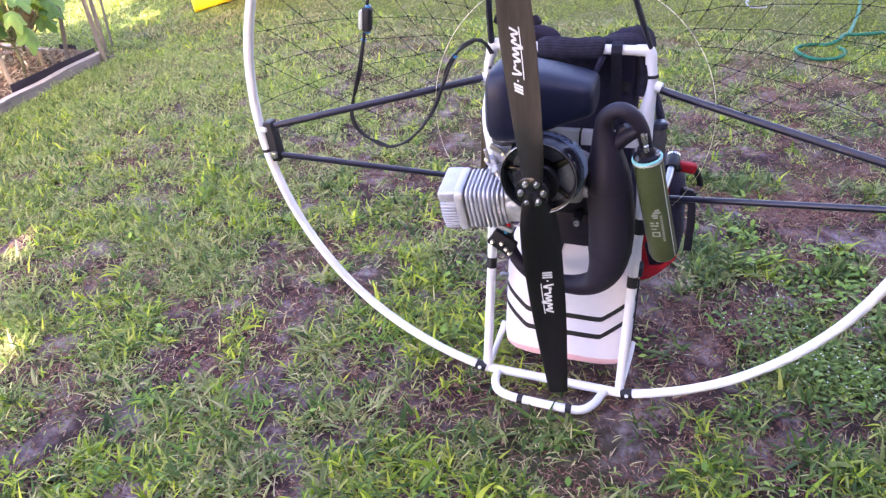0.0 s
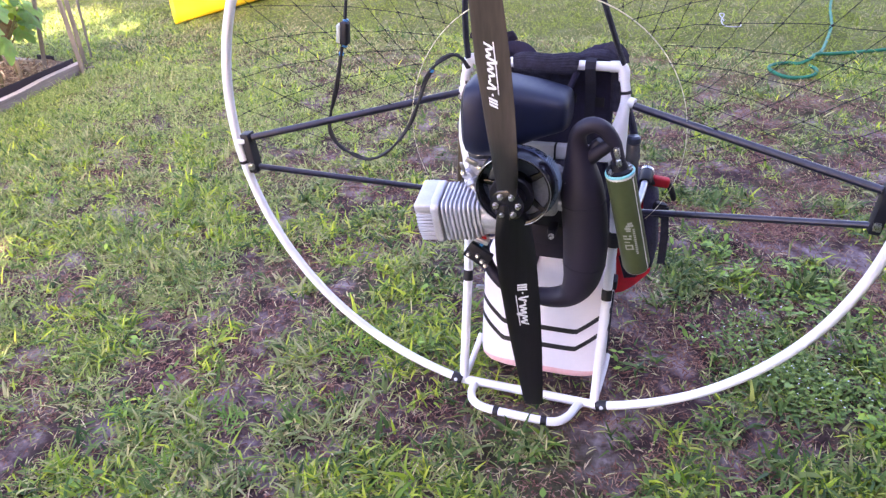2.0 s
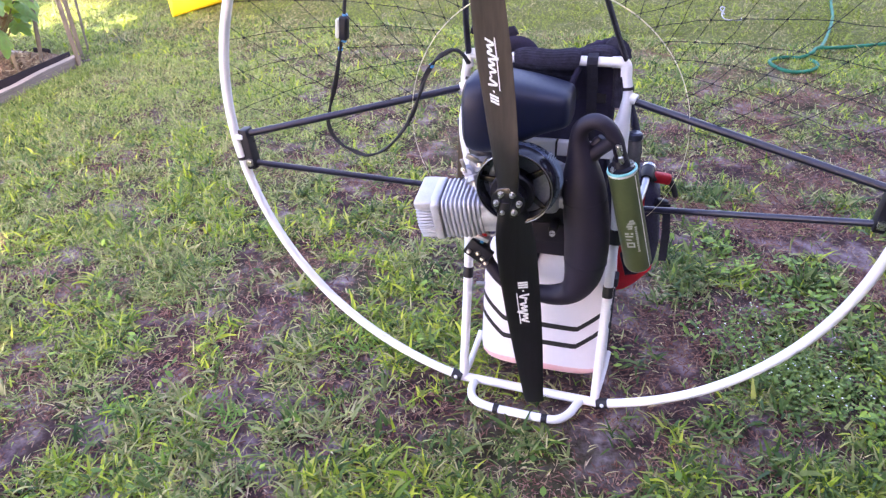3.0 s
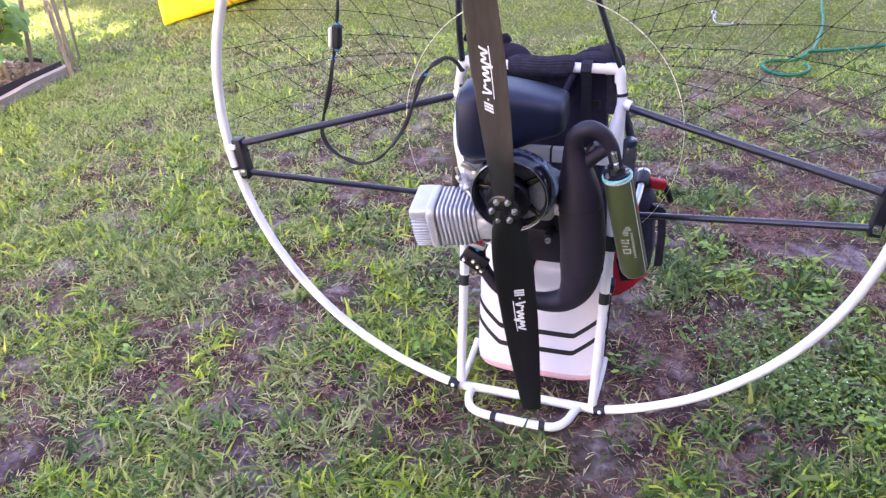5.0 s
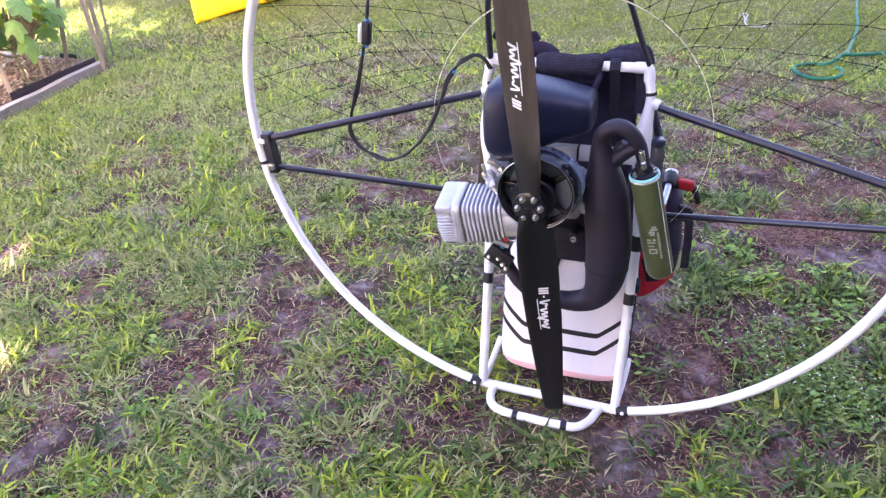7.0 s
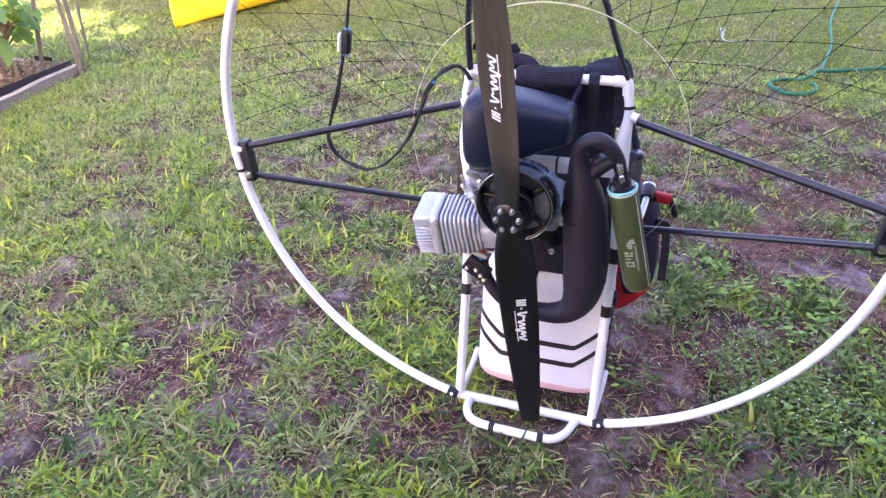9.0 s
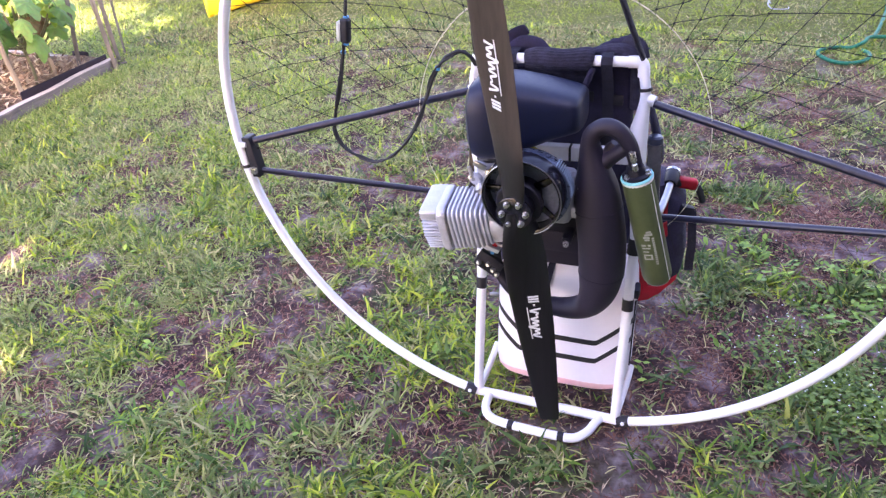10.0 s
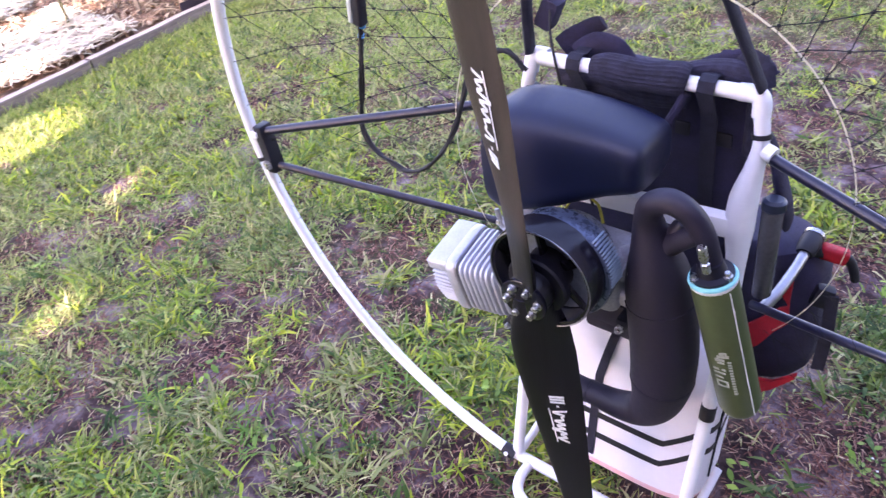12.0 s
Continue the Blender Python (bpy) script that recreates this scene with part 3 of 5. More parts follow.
        part("cap", lathe([(0, 0.0155), (0.15, 0.0175), (0.8, 0.0165), (1, 0.012)], (s * 0.2, 0.178, 0.673), (s * 0.2, 0.179, 0.691), 18), BLUE_CAP, d, "dark blue end cap")
    part("bolt", lathe([(0, 0.008), (0.4, 0.008), (0.42, 0.005), (1, 0.0045)], (-0.19, 0.146, 0.768), (-0.197, 0.135, 0.77), 12), CHROME, motor)
    part("top_bar", tube([(-0.16, 0.15, 0.853), (0.145, 0.159, 0.853)], 0.0106, 14), WHITE, motor, "white top tube")
    bar = part("cross_bar", block((0.345, 0.022, 0.033), pose(0.009, 0.1135, 0.6665, 0, 1.2, 5.5), 0.004), WHITE, motor, "white square cross bar")
    part("cable_tie", block((0.004, 0.0245, 0.0345), pose(0.036, 0.111, 0.6675), 0.001), RUBBER, bar)
    part("cable_tie", block((0.004, 0.0245, 0.0345), pose(-0.045, 0.107, 0.6675, 0, -12, 0), 0.001), RUBBER, bar)


build_chassis()


# propeller: two twisted blades on one hub
HUB = Vector((-0.014, -0.123, 0.657))
ALONG = Vector((-0.097, -0.055, 1.0)).normalized()
AXIS = Vector((0, -1, -0.04))
AXIS = (AXIS - ALONG * AXIS.dot(ALONG)).normalized()
ACROSS = ALONG.cross(AXIS)
if ACROSS.x < 0:
    ACROSS = -ACROSS
BLADE_ROWS = [(0.0, 0.052, 0.03, 44), (0.03, 0.064, 0.028, 43), (0.05, 0.075, 0.024, 42), (0.08, 0.086, 0.019, 40), (0.13, 0.0905, 0.014, 37), (0.2, 0.0865, 0.0105, 30),
              (0.3, 0.079, 0.008, 18), (0.4, 0.069, 0.0065, 13), (0.5, 0.0565, 0.005, 10), (0.56, 0.0475, 0.004, 9), (0.578, 0.044, 0.003, 9), (0.582, 0.041, 0.0022, 9)]


def blade_frame(side, d):
    """Middle, chord direction, normal, chord and thickness at d metres from the hub. side: 1 up, -1 down."""
    for a, b in zip(BLADE_ROWS, BLADE_ROWS[1:]):
        if d <= b[0]:
            f = (d - a[0]) / (b[0] - a[0])
            break
    _, chord, thick, twist = (p + (q - p) * f for p, q in zip(a, b))
    t = radians(twist)
    back = -AXIS
    chord_way = (ACROSS * math.cos(t) - back * side * math.sin(t)).normalized()
    normal = chord_way.cross(ALONG).normalized()
    if normal.dot(AXIS) < 0:
        normal = -normal
    return HUB + ALONG * side * d, chord_way, normal, chord, thick


def build_propeller():
    prop = part("propeller", lathe([(0, 0.028), (0.1, 0.032), (0.9, 0.032), (1, 0.03)], HUB + AXIS * -0.012, HUB + AXIS * 0.016, 32), BLADE, motor, "two-bladed black carbon propeller")
    for side in (1, -1):
        rings = []
        for row in BLADE_ROWS:
            mid, c, n, chord, thick = blade_frame(side, row[0])
            ring = []
            for k in range(20):
                a = 2 * math.pi * k / 20
                x = 0.5 * chord * math.cos(a)
                y = 0.5 * thick * math.sin(a) * (1 - 0.35 * math.cos(a)) + 0.1 * thick * (1 - (2 * x / chord) ** 2)
                ring.append(mid + c * x + n * y)
            rings.append(ring)
        blade = part("blade", loft(rings), BLADE_BROWN if side > 0 else BLADE, prop, "brown woven carbon blade" if side > 0 else "black woven carbon blade")
    part("hub_boss", lathe([(0, 0.046), (0.75, 0.0465), (1, 0.044)], HUB - AXIS * 0.026, HUB - AXIS * 0.012, 40), BLACK_SATIN, prop, "round black boss behind the blades")
    part("hub_plate", lathe([(0, 0.034), (0.8, 0.035), (1, 0.033)], HUB + AXIS * 0.014, HUB + AXIS * 0.021, 32), BLACK_GLOSS, prop, "round black hub plate")
    for k in range(6):
        a = radians(60 * k - 1)
        p = HUB + AXIS * 0.021 + (ALONG * math.sin(a) + ACROSS * math.cos(a)) * 0.0235
        part("bolt", lathe([(0, 0.0068), (0.12, 0.0068), (0.14, 0.0050), (0.9, 0.0050), (1, 0.004)], p, p + AXIS * 0.009, 12), CHROME, prop)
    # white marks on the blades: a block, a dot, a slanted zigzag and a long stroke along it
    for side in (1, -1):
        def spot(d, u, lift):
            """d from the hub, u across the blade from its middle, on its face."""
            mid, c, n, chord, thick = blade_frame(side, d)
            u = u - 0.004 * side
            return mid + c * u + n * (0.5 * thick * max(0.05, 1 - (2 * u / chord) ** 2) ** 0.5 + 0.1 * thick + lift)

        face = blade_frame(side, 0.26)[2]
        foot = side * 0.012          # the marks' lower edge, across the blade
        slant = 0.18

        def mark(name, points, half, along):
            rows = []
            for d, h in points:
                u = foot - side * h
                d += slant * h
                e = (half, 0.0) if along else (0.0, half)
                rows.append((spot(d - e[0], u - e[1], 0.0006), spot(d + e[0], u + e[1], 0.0006)))
            part(name, strip(rows, 0.0005, [face] * len(rows)), INK_WHITE, prop)

        start = 0.204 if side > 0 else 0.208
        long = 0.128 if side > 0 else 0.118
        for k in range(3):
            mark("print_mark", [(start + 0.002 + 0.0062 * k, 0.001), (start + 0.002 + 0.0062 * k, 0.023)], 0.0022, True)
        mark("print_dot", [(start + 0.024, 0.0095), (start + 0.024, 0.0135)], 0.002, True)
        tops = (0.024, 0.001, 0.019, 0.012, 0.017, 0.001, 0.018, 0.003, 0.017, -0.006, 0.018, 0.006, 0.017, 0.001, 0.019)
        zig = [(start + 0.034 + (long - 0.04) * k / 14, h) for k, h in enumerate(tops)]
        mark("print_zigzag", smooth_path(zig, 3), 0.0023, True)
        mark("print_stroke", [(start + 0.03 + (long - 0.03) * k / 8, -0.0035 + 0.0025 * k / 8) for k in range(9)], 0.0011, False)


build_propeller()


def build_engine():
    # crankcase and mount
    case = part("crankcase", block((0.14, 0.085, 0.1), pose(0.0, 0.003, 0.625), 0.022, segments=4), CASTING, motor, "dull grey cast engine crankcase")
    part("case_arm", block((0.07, 0.03, 0.026), pose(0.07, -0.012, 0.603, 0, 8, 0), 0.008, segments=3), CASTING, case, "grey cast mounting arm")
    part("case_arm", tube(smooth_path([(0.05, 0.0, 0.655), (0.075, 0.0, 0.672), (0.098, 0.002, 0.684)], 4), [0.016, 0.012, 0.009], 10), CASTING, case)
    part("fuel_line", tube(smooth_path([(-0.06, 0.03, 0.655), (-0.052, 0.05, 0.69), (-0.035, 0.06, 0.698), (-0.018, 0.06, 0.69), (-0.005, 0.05, 0.69), (0.004, 0.045, 0.668)], 6), 0.0022, 8), FUEL_LINE, case, "yellow fuel line")
    part("mount_plate", block((0.2, 0.03, 0.09), pose(0.03, 0.07, 0.53, 12), 0.01), BLACK_SATIN, case)
    part("mount_lug", block((0.02, 0.05, 0.018), pose(0.05, 0.042, 0.505), 0.006), BLACK_SATIN, case)
    part("mount_block", block((0.17, 0.05, 0.058), pose(0.025, 0.083, 0.474, 4), 0.012), BLACK_MATT, case)
    part("mount_block", block((0.165, 0.05, 0.09), pose(0.025, 0.12, 0.432), 0.01), BLACK_MATT, case)
    for p in ((0.051, 0.012, 0.502), (0.095, -0.005, 0.64)):
        part("bolt", lathe([(0, 0.007), (0.4, 0.007), (0.42, 0.0045), (1, 0.004)], p, (p[0] + 0.001, p[1] - 0.012, p[2] + 0.004), 10), CHROME, case)
    # starter housing with its vent slots
    c0 = Vector((-0.006, -0.04, 0.664))
    house = part("starter_housing", lathe([(0, 0.03), (0.1, 0.05), (0.45, 0.07), (0.6, 0.0795), (0.96, 0.083), (1, 0.0815)], c0 + Vector((0, 0.05, 0)), c0 - Vector((0, 0.03, 0)), 48), HOUSING, motor, "steel-blue starter housing with vent slots")
    part("back_plate", lathe([(0, 0.03), (0.2, 0.066), (1, 0.068)], c0 - Vector((0, 0.0335, 0)), c0 - Vector((0, 0.029, 0)), 40), PLATE, house, "grey cast plate behind the drum")
    for k in range(15):
        a = radians(-2 + 3.6 * k)
        rad = Vector((math.cos(a), 0, math.sin(a)))
        m = Matrix.Translation(c0 + rad * 0.0825 + Vector((0, -0.013, 0))) @ pose(0, 0, 0, 0, -math.degrees(a) + 90, 0)
        part("vent_slat", block((0.0022, 0.03, 0.004), m, 0.0006, segments=1), SLOT_BLUE, house)
    part("pipe_stay", tube(smooth_path([(0.06, -0.015, 0.64), (0.082, -0.012, 0.655), (0.1, -0.008, 0.672)], 5), [0.015, 0.011, 0.0085], 12), CASTING, house, "grey cast stay towards the exhaust pipe")
    part("starter_bracket", block((0.022, 0.03, 0.03), pose(0.083, -0.012, 0.655, 0, 20, 0), 0.007), CASTING, house, "grey starter bracket")
    part("bolt", lathe([(0, 0.005), (0.4, 0.005), (0.42, 0.0035), (1, 0.003)], (0.085, -0.026, 0.66), (0.086, -0.035, 0.664), 10), CHROME, house)
    # reduction drum: an open ring with spokes
    d0 = Vector((-0.0105, -0.082, 0.669))
    ring = []
    for r, y in ((0.0765, -0.025), (0.0785, -0.027), (0.08, -0.025), (0.0805, 0.014), (0.074, 0.014), (0.0735, -0.024)):
        ring.append([d0 + Vector((r * math.cos(2 * math.pi * s / 48), y, r * math.sin(2 * math.pi * s / 48))) for s in range(48)])
    ring.append(ring[0])
    drum = part("reduction_drum", loft(ring, cap=False), BLACK_GLOSS, motor, "black spoked reduction drum")
    part("rim_edge", tube([d0 + Vector((0.0785 * math.cos(2 * math.pi * s / 48), -0.0268, 0.0785 * math.sin(2 * math.pi * s / 48))) for s in range(48)], 0.0011, 6, closed=True), STEEL, drum, "worn bright rim")
    for k in range(5):
        a = radians(72 * k + 32)
        w = Vector((math.cos(a), 0, math.sin(a)))
        part("spoke", tube([d0 + w * 0.02, d0 + w * 0.0755], [0.0095, 0.0055], 8, flat=0.6), BLACK_GLOSS, drum)
    part("shaft", lathe([(0, 0.036), (0.6, 0.034), (1, 0.028)], d0 + Vector((0, 0.03, 0)), HUB - AXIS * 0.01, 24), BLACK_SATIN, drum)
    # cylinder with cooling fins, lying towards the cage's side
    cyl = part("cylinder", lathe([(0, 0.042), (1, 0.042)], (-0.06, -0.022, 0.57), (-0.215, -0.03, 0.552), 24), ALUMINIUM, motor, "cast aluminium finned cylinder")
    dirx = Vector((-0.155, -0.008, -0.018)).normalized()
    turn = Matrix.Translation((0, 0, 0)) @ pose(0, 0, 0, 8, -6.6, 3)
    def plate(c, w, h, thick, n=6.0):
        rim = superellipse(36, n)
        rows = []
        for f, g in ((-0.5, 0.975), (-0.3, 1.0), (0.3, 1.0), (0.5, 0.975)):
            rows.append([Matrix.Translation(c) @ turn @ Vector((f * thick, 0.5 * w * g * a, 0.5 * h * g * b)) for a, b in rim])
        return loft(rows)

    foot = Vector((-0.097, -0.022, 0.568))
    for k in range(9):
        h = 0.106 if k > 2 else 0.092 + 0.005 * k
        part("fin", plate(foot + dirx * 0.0098 * k, h, h, 0.0056), ALUMINIUM, cyl)
    part("cylinder_base", block((0.05, 0.08, 0.08), Matrix.Translation((-0.082, -0.02, 0.568)) @ turn, 0.012, segments=3), ALUMINIUM, cyl)
    part("gasket", plate(foot + dirx * 0.0868, 0.105, 0.105, 0.0028, 7.0), STEEL, cyl, "thin grey head gasket")
    head = part("cylinder_head", plate(foot + dirx * 0.0965, 0.11, 0.11, 0.017, 7.0), ALUMINIUM, motor, "aluminium cylinder head with ribs")
    part("head_core", block((0.03, 0.084, 0.09), Matrix.Translation(foot + dirx * 0.118) @ turn, 0.006), ALUMINIUM, head)
    for k in range(11):
        m = Matrix.Translation(foot + dirx * 0.124) @ turn @ Matrix.Translation((0, 0, -0.05 + 0.0078 * k))
        part("rib", block((0.042, 0.1 - 0.0014 * abs(k - 5.5) ** 1.5, 0.0042), m, 0.0014, segments=1), ALUMINIUM, head)
    top = Matrix.Translation(foot + dirx * 0.122) @ turn @ Matrix.Translation((0, 0, 0.043))
    part("head_top", block((0.042, 0.102, 0.02), top, 0.006, segments=3), ALUMINIUM, head)
    plug = foot + dirx * 0.145
    part("spark_plug_cap", tube([plug + Vector((0.004, 0.045, 0.015)), plug + Vector((-0.012, 0.052, 0.018)), plug + Vector((-0.02, 0.056, 0.012))], [0.008, 0.0085, 0.006], 10), RUBBER, head)
    # carburettor between cylinder and airbox
    carb = part("carburettor", block((0.042, 0.042, 0.04), pose(-0.122, 0.03, 0.655, 0, 0, 10), 0.008), ALUMINIUM, motor, "small silver carburettor")
    part("intake_rubber", lathe([(0, 0.026), (0.3, 0.03), (0.5, 0.027), (0.7, 0.03), (1, 0.027)], (-0.12, 0.04, 0.665), (-0.118, 0.05, 0.71), 20), SMOKED, carb)
    for k, (x, z) in enumerate(((-0.15, 0.645), (-0.135, 0.625), (-0.112, 0.662))):
        part("screw", lathe([(0, 0.006), (0.7, 0.006), (1, 0.004)], (x, 0.005, z), (x, -0.006, z + 0.002), 10), CHROME, carb)
    part("flange", lathe([(0, 0.013), (0.3, 0.0145), (1, 0.012)], (-0.14, 0.01, 0.642), (-0.141, -0.002, 0.639), 18), ALUMINIUM, carb)
    part("bowl", block((0.03, 0.034, 0.018), pose(-0.125, 0.012, 0.626, 0, 12, 14), 0.005), ALUMINIUM, carb)
    part("clamp", lathe([(0, 0.0275), (0, 0.0305), (1, 0.0305), (1, 0.0275)], (-0.12, 0.042, 0.678), (-0.1195, 0.044, 0.685), 24), STEEL, carb, "steel hose clamp")
    part("lever", block((0.008, 0.006, 0.034), pose(-0.148, -0.002, 0.655, 0, -18, 0), 0.002), STEEL, carb)
    part("inlet_stub", lathe([(0, 0.014), (0.3, 0.017), (0.6, 0.013), (1, 0.016)], (-0.13, 0.0, 0.63), (-0.115, -0.012, 0.605), 16), STEEL, carb)
    part("lever", block((0.03, 0.006, 0.012), pose(-0.128, -0.002, 0.675, 0, 25, 0), 0.002), STEEL, carb)
    part("cable", tube(smooth_path([(-0.15, 0.0, 0.63), (-0.163, 0.02, 0.6), (-0.16, 0.05, 0.56), (-0.13, 0.06, 0.5)], 5), 0.003, 8), RUBBER, carb)
    # lower left bracket with screws and a red plug lead
    br = part("engine_bracket", block((0.062, 0.014, 0.044), pose(-0.113, -0.018, 0.446, 0, 32, 0), 0.005), BLACK_SATIN, motor, "black engine bracket with screws")
    for x, z in ((-0.134, 0.448), (-0.112, 0.446), (-0.102, 0.432), (-0.094, 0.422)):
        part("screw", lathe([(0, 0.0056), (0.6, 0.0056), (1, 0.0036)], (x, -0.022, z), (x - 0.001, -0.033, z + 0.003), 10), CHROME, br)
    part("red_plug", block((0.012, 0.014, 0.028), pose(-0.098, -0.012, 0.495, 10, 20, 0), 0.004), RED, br, "red plastic plug")
    part("blue_plug", block((0.009, 0.01, 0.012), pose(-0.104, -0.016, 0.476, 10, 20, 0), 0.003), BLUE_TIE, br, "small blue plug")
    ring = [Vector((-0.079 + 0.0135 * math.cos(2 * math.pi * k / 20), -0.028, 0.517 + 0.0155 * math.sin(2 * math.pi * k / 20))) for k in range(20)]
    part("lifting_ring", tube(ring, 0.0032, 8, closed=True), STEEL, br, "grey steel ring")
    part("base_flange", block((0.05, 0.02, 0.012), pose(-0.112, -0.014, 0.488, 0, 18, 0), 0.004), ALUMINIUM, br, "cast flange under the cylinder")


build_engine()


def build_airbox():
    # along x: depth factor, lower and upper edge
    rows = [(-0.155, 0.5, 0.715, 0.815), (-0.151, 0.72, 0.7, 0.833), (-0.143, 0.88, 0.69, 0.842), (-0.128, 0.96, 0.684, 0.8475), (-0.1, 1.0, 0.686, 0.851), (-0.06, 0.98, 0.698, 0.849), (-0.015, 0.92, 0.718, 0.843), (0.025, 0.85, 0.735, 0.836), (0.05, 0.79, 0.744, 0.8305), (0.064, 0.74, 0.749, 0.8265), (0.071, 0.66, 0.754, 0.821), (0.074, 0.52, 0.757, 0.814)]
    rings = []
    for x, fy, low, high in rows:
        k = max(0.0, min(1.0, (0.02 - x) / 0.16))   # the wide end stands forward
        rings.append([Vector((x + 0.014 * k, 0.062 - 0.05 * k + 0.076 * fy * c, 0.018 * k + (low + high) / 2 + (high - low) / 2 * s)) for c, s in superellipse(48, 3.3)])
    part("airbox", loft(rings), AIRBOX, motor, "black moulded plastic airbox")


build_airbox()


def build_exhaust():
    pts = [(-0.106, 0.014, 0.5, 0.014), (-0.108, 0.009, 0.45, 0.014), (-0.094, 0.003, 0.407, 0.0145), (-0.064, -0.001, 0.37, 0.016), (-0.025, -0.003, 0.348, 0.018), (0.02, -0.002, 0.343, 0.0205), (0.065, -0.001, 0.344, 0.0245), (0.103, -0.002, 0.362, 0.0295), (0.124, -0.003, 0.402, 0.0395), (0.1305, -0.003, 0.455, 0.047), (0.13, -0.004, 0.52, 0.049), (0.1225, -0.004, 0.59, 0.0485),
           (0.1145, -0.006, 0.65, 0.0445), (0.1085, -0.011, 0.70, 0.032), (0.1018, -0.018, 0.748, 0.0198), (0.1075, -0.026, 0.779, 0.0168), (0.131, -0.03, 0.796, 0.0162), (0.1565, -0.03, 0.788, 0.0155), (0.175, -0.027, 0.763, 0.0145), (0.184, -0.0235, 0.737, 0.013), (0.188, -0.021, 0.72, 0.013), (0.189, -0.0205, 0.708, 0.0145)]
    path = smooth_path(pts, 6)
    pipe = part("exhaust_pipe", tube(path, [p[3] for p in path], 24), BLACK_MATT, motor, "matt black expansion exhaust pipe")
    for k in (28, 54, 68):
        a, b = Vector(path[k][:3]), Vector(path[k + 1][:3])
        d = (b - a).normalized()
        part("weld_seam", tube([a - d * 0.002, a + d * 0.002], path[k][3] + 0.0012, 24), BLACK_MATT, pipe)
    part("pipe_brace", tube(smooth_path([(0.11, -0.006, 0.695), (0.142, -0.016, 0.73), (0.173, -0.026, 0.758)], 5), [0.02, 0.015, 0.0125], 14), BLACK_MATT, pipe)
    part("brace_lug", lathe([(0, 0.01), (0.3, 0.013), (0.7, 0.0125), (1, 0.007)], (0.13, -0.006, 0.722), (0.146, -0.012, 0.757), 18), BLACK_MATT, pipe)
    # silencer can: a round tube with fine facets
    a, b = Vector((0.1925, -0.0215, 0.6945)), Vector((0.2455, 0.006, 0.4535))
    z = (b - a).normalized()
    x = Vector((1, 0.15, 0))
    x = (x - z * x.dot(z)).normalized()
    y = z.cross(x)
    eight = [(math.cos(radians(15 * k + 7.5)), math.sin(radians(15 * k + 7.5))) for k in range(24)]

    def section(f, s, shift=0.0):
        return [a + (b - a) * f + x * c * 0.0298 * s + y * d * 0.0298 * s for c, d in eight]

    bm = loft([section(0.0, 0.97), section(0.015, 1.0), section(0.95, 1.0), section(1.0, 0.86)])
    can = part("silencer", bm, GREEN_CAN, motor, "olive green silencer can with white marks")
    part("end_plate", loft([section(1.0, 0.86), section(1.012, 0.8)]), STEEL, can)
    part("top_ring", lathe([(0, 0.025), (0, 0.03), (0.5, 0.0312), (1, 0.03), (1, 0.025)], a + z * 0.001, a - z * 0.0045, 30), TURQUOISE, can, "turquoise clamp ring")
    part("top_band", lathe([(0, 0.029), (1, 0.031)], a + z * 0.008, a + z * 0.0, 30), INK_WHITE, can)
    part("top_cap", lathe([(0, 0.027), (0.2, 0.027), (0.3, 0.019), (1, 0.0155)], a - z * 0.005, a - z * 0.026, 30), BLACK_SATIN, can, "black end cap")
    for ang in (20, 140, 260):
        w = x * math.cos(radians(ang)) + y * math.sin(radians(ang))
        p = a + w * 0.023 - z * 0.006
        part("bolt", lathe([(0, 0.006), (0.5, 0.006), (0.55, 0.004), (1, 0.0035)], p, p - z * 0.011, 10), CHROME, can)
    if y.y > 0:
        front = -y
    else:
        front = y
    s0 = a - z * 0.026 + front * 0.021 + x * 0.002
    part("spring", lathe([(0, 0.0035), (0.05, 0.0055), (0.36, 0.0055), (0.4, 0.0038), (0.5, 0.0038), (0.54, 0.0062), (0.95, 0.0062), (1, 0.005)], s0, s0 - z * 0.042, 14), CHROME, can, "small steel spring")
    # white line and marks on the side turned to the walk
    face = 0.0298 * math.cos(radians(7.5))

    def on_can(f, deg):
        """f along the can, deg degrees round it from the front."""
        r = face / math.cos(radians((deg + 7.5) % 15 - 7.5)) + 0.0008
        return a + (b - a) * f + front * r * math.cos(radians(deg)) + x * r * math.sin(radians(deg))

    def out(deg):
        return front * math.cos(radians(deg)) + x * math.sin(radians(deg))

    part("print_line", strip([(on_can(f, 50), on_can(f, 53)) for f in (0.03, 0.5, 0.97)], 0.0005, [out(51)] * 3), INK_WHITE, can)
    marks = [(0.43, 0.45, -4, 14), (0.455, 0.475, -12, 18), (0.48, 0.5, -18, 6), (0.505, 0.52, -14, 4), (0.56, 0.578, -30, 4), (0.59, 0.603, -30, 2), (0.625, 0.635, -28, -6), (0.66, 0.672, -28, 4), (0.70, 0.712, -28, 4), (0.672, 0.70, -2, 4), (0.672, 0.70, -28, -22)]
    for f0, f1, u0, u1 in marks:
        part("print_mark", strip([(on_can(f0, u0), on_can(f0, u1)), (on_can(f1, u0), on_can(f1, u1))], 0.0005, [out((u0 + u1) / 2)] * 2), CAN_PRINT, can)
    for k in range(13):
        f0 = 0.50 + 0.021 * k
        part("print_bar", strip([(on_can(f0, 12), on_can(f0, 21)), (on_can(f0 + 0.013, 12), on_can(f0 + 0.013, 21))], 0.0004, [out(16)] * 2), CAN_PRINT, can)


build_exhaust()

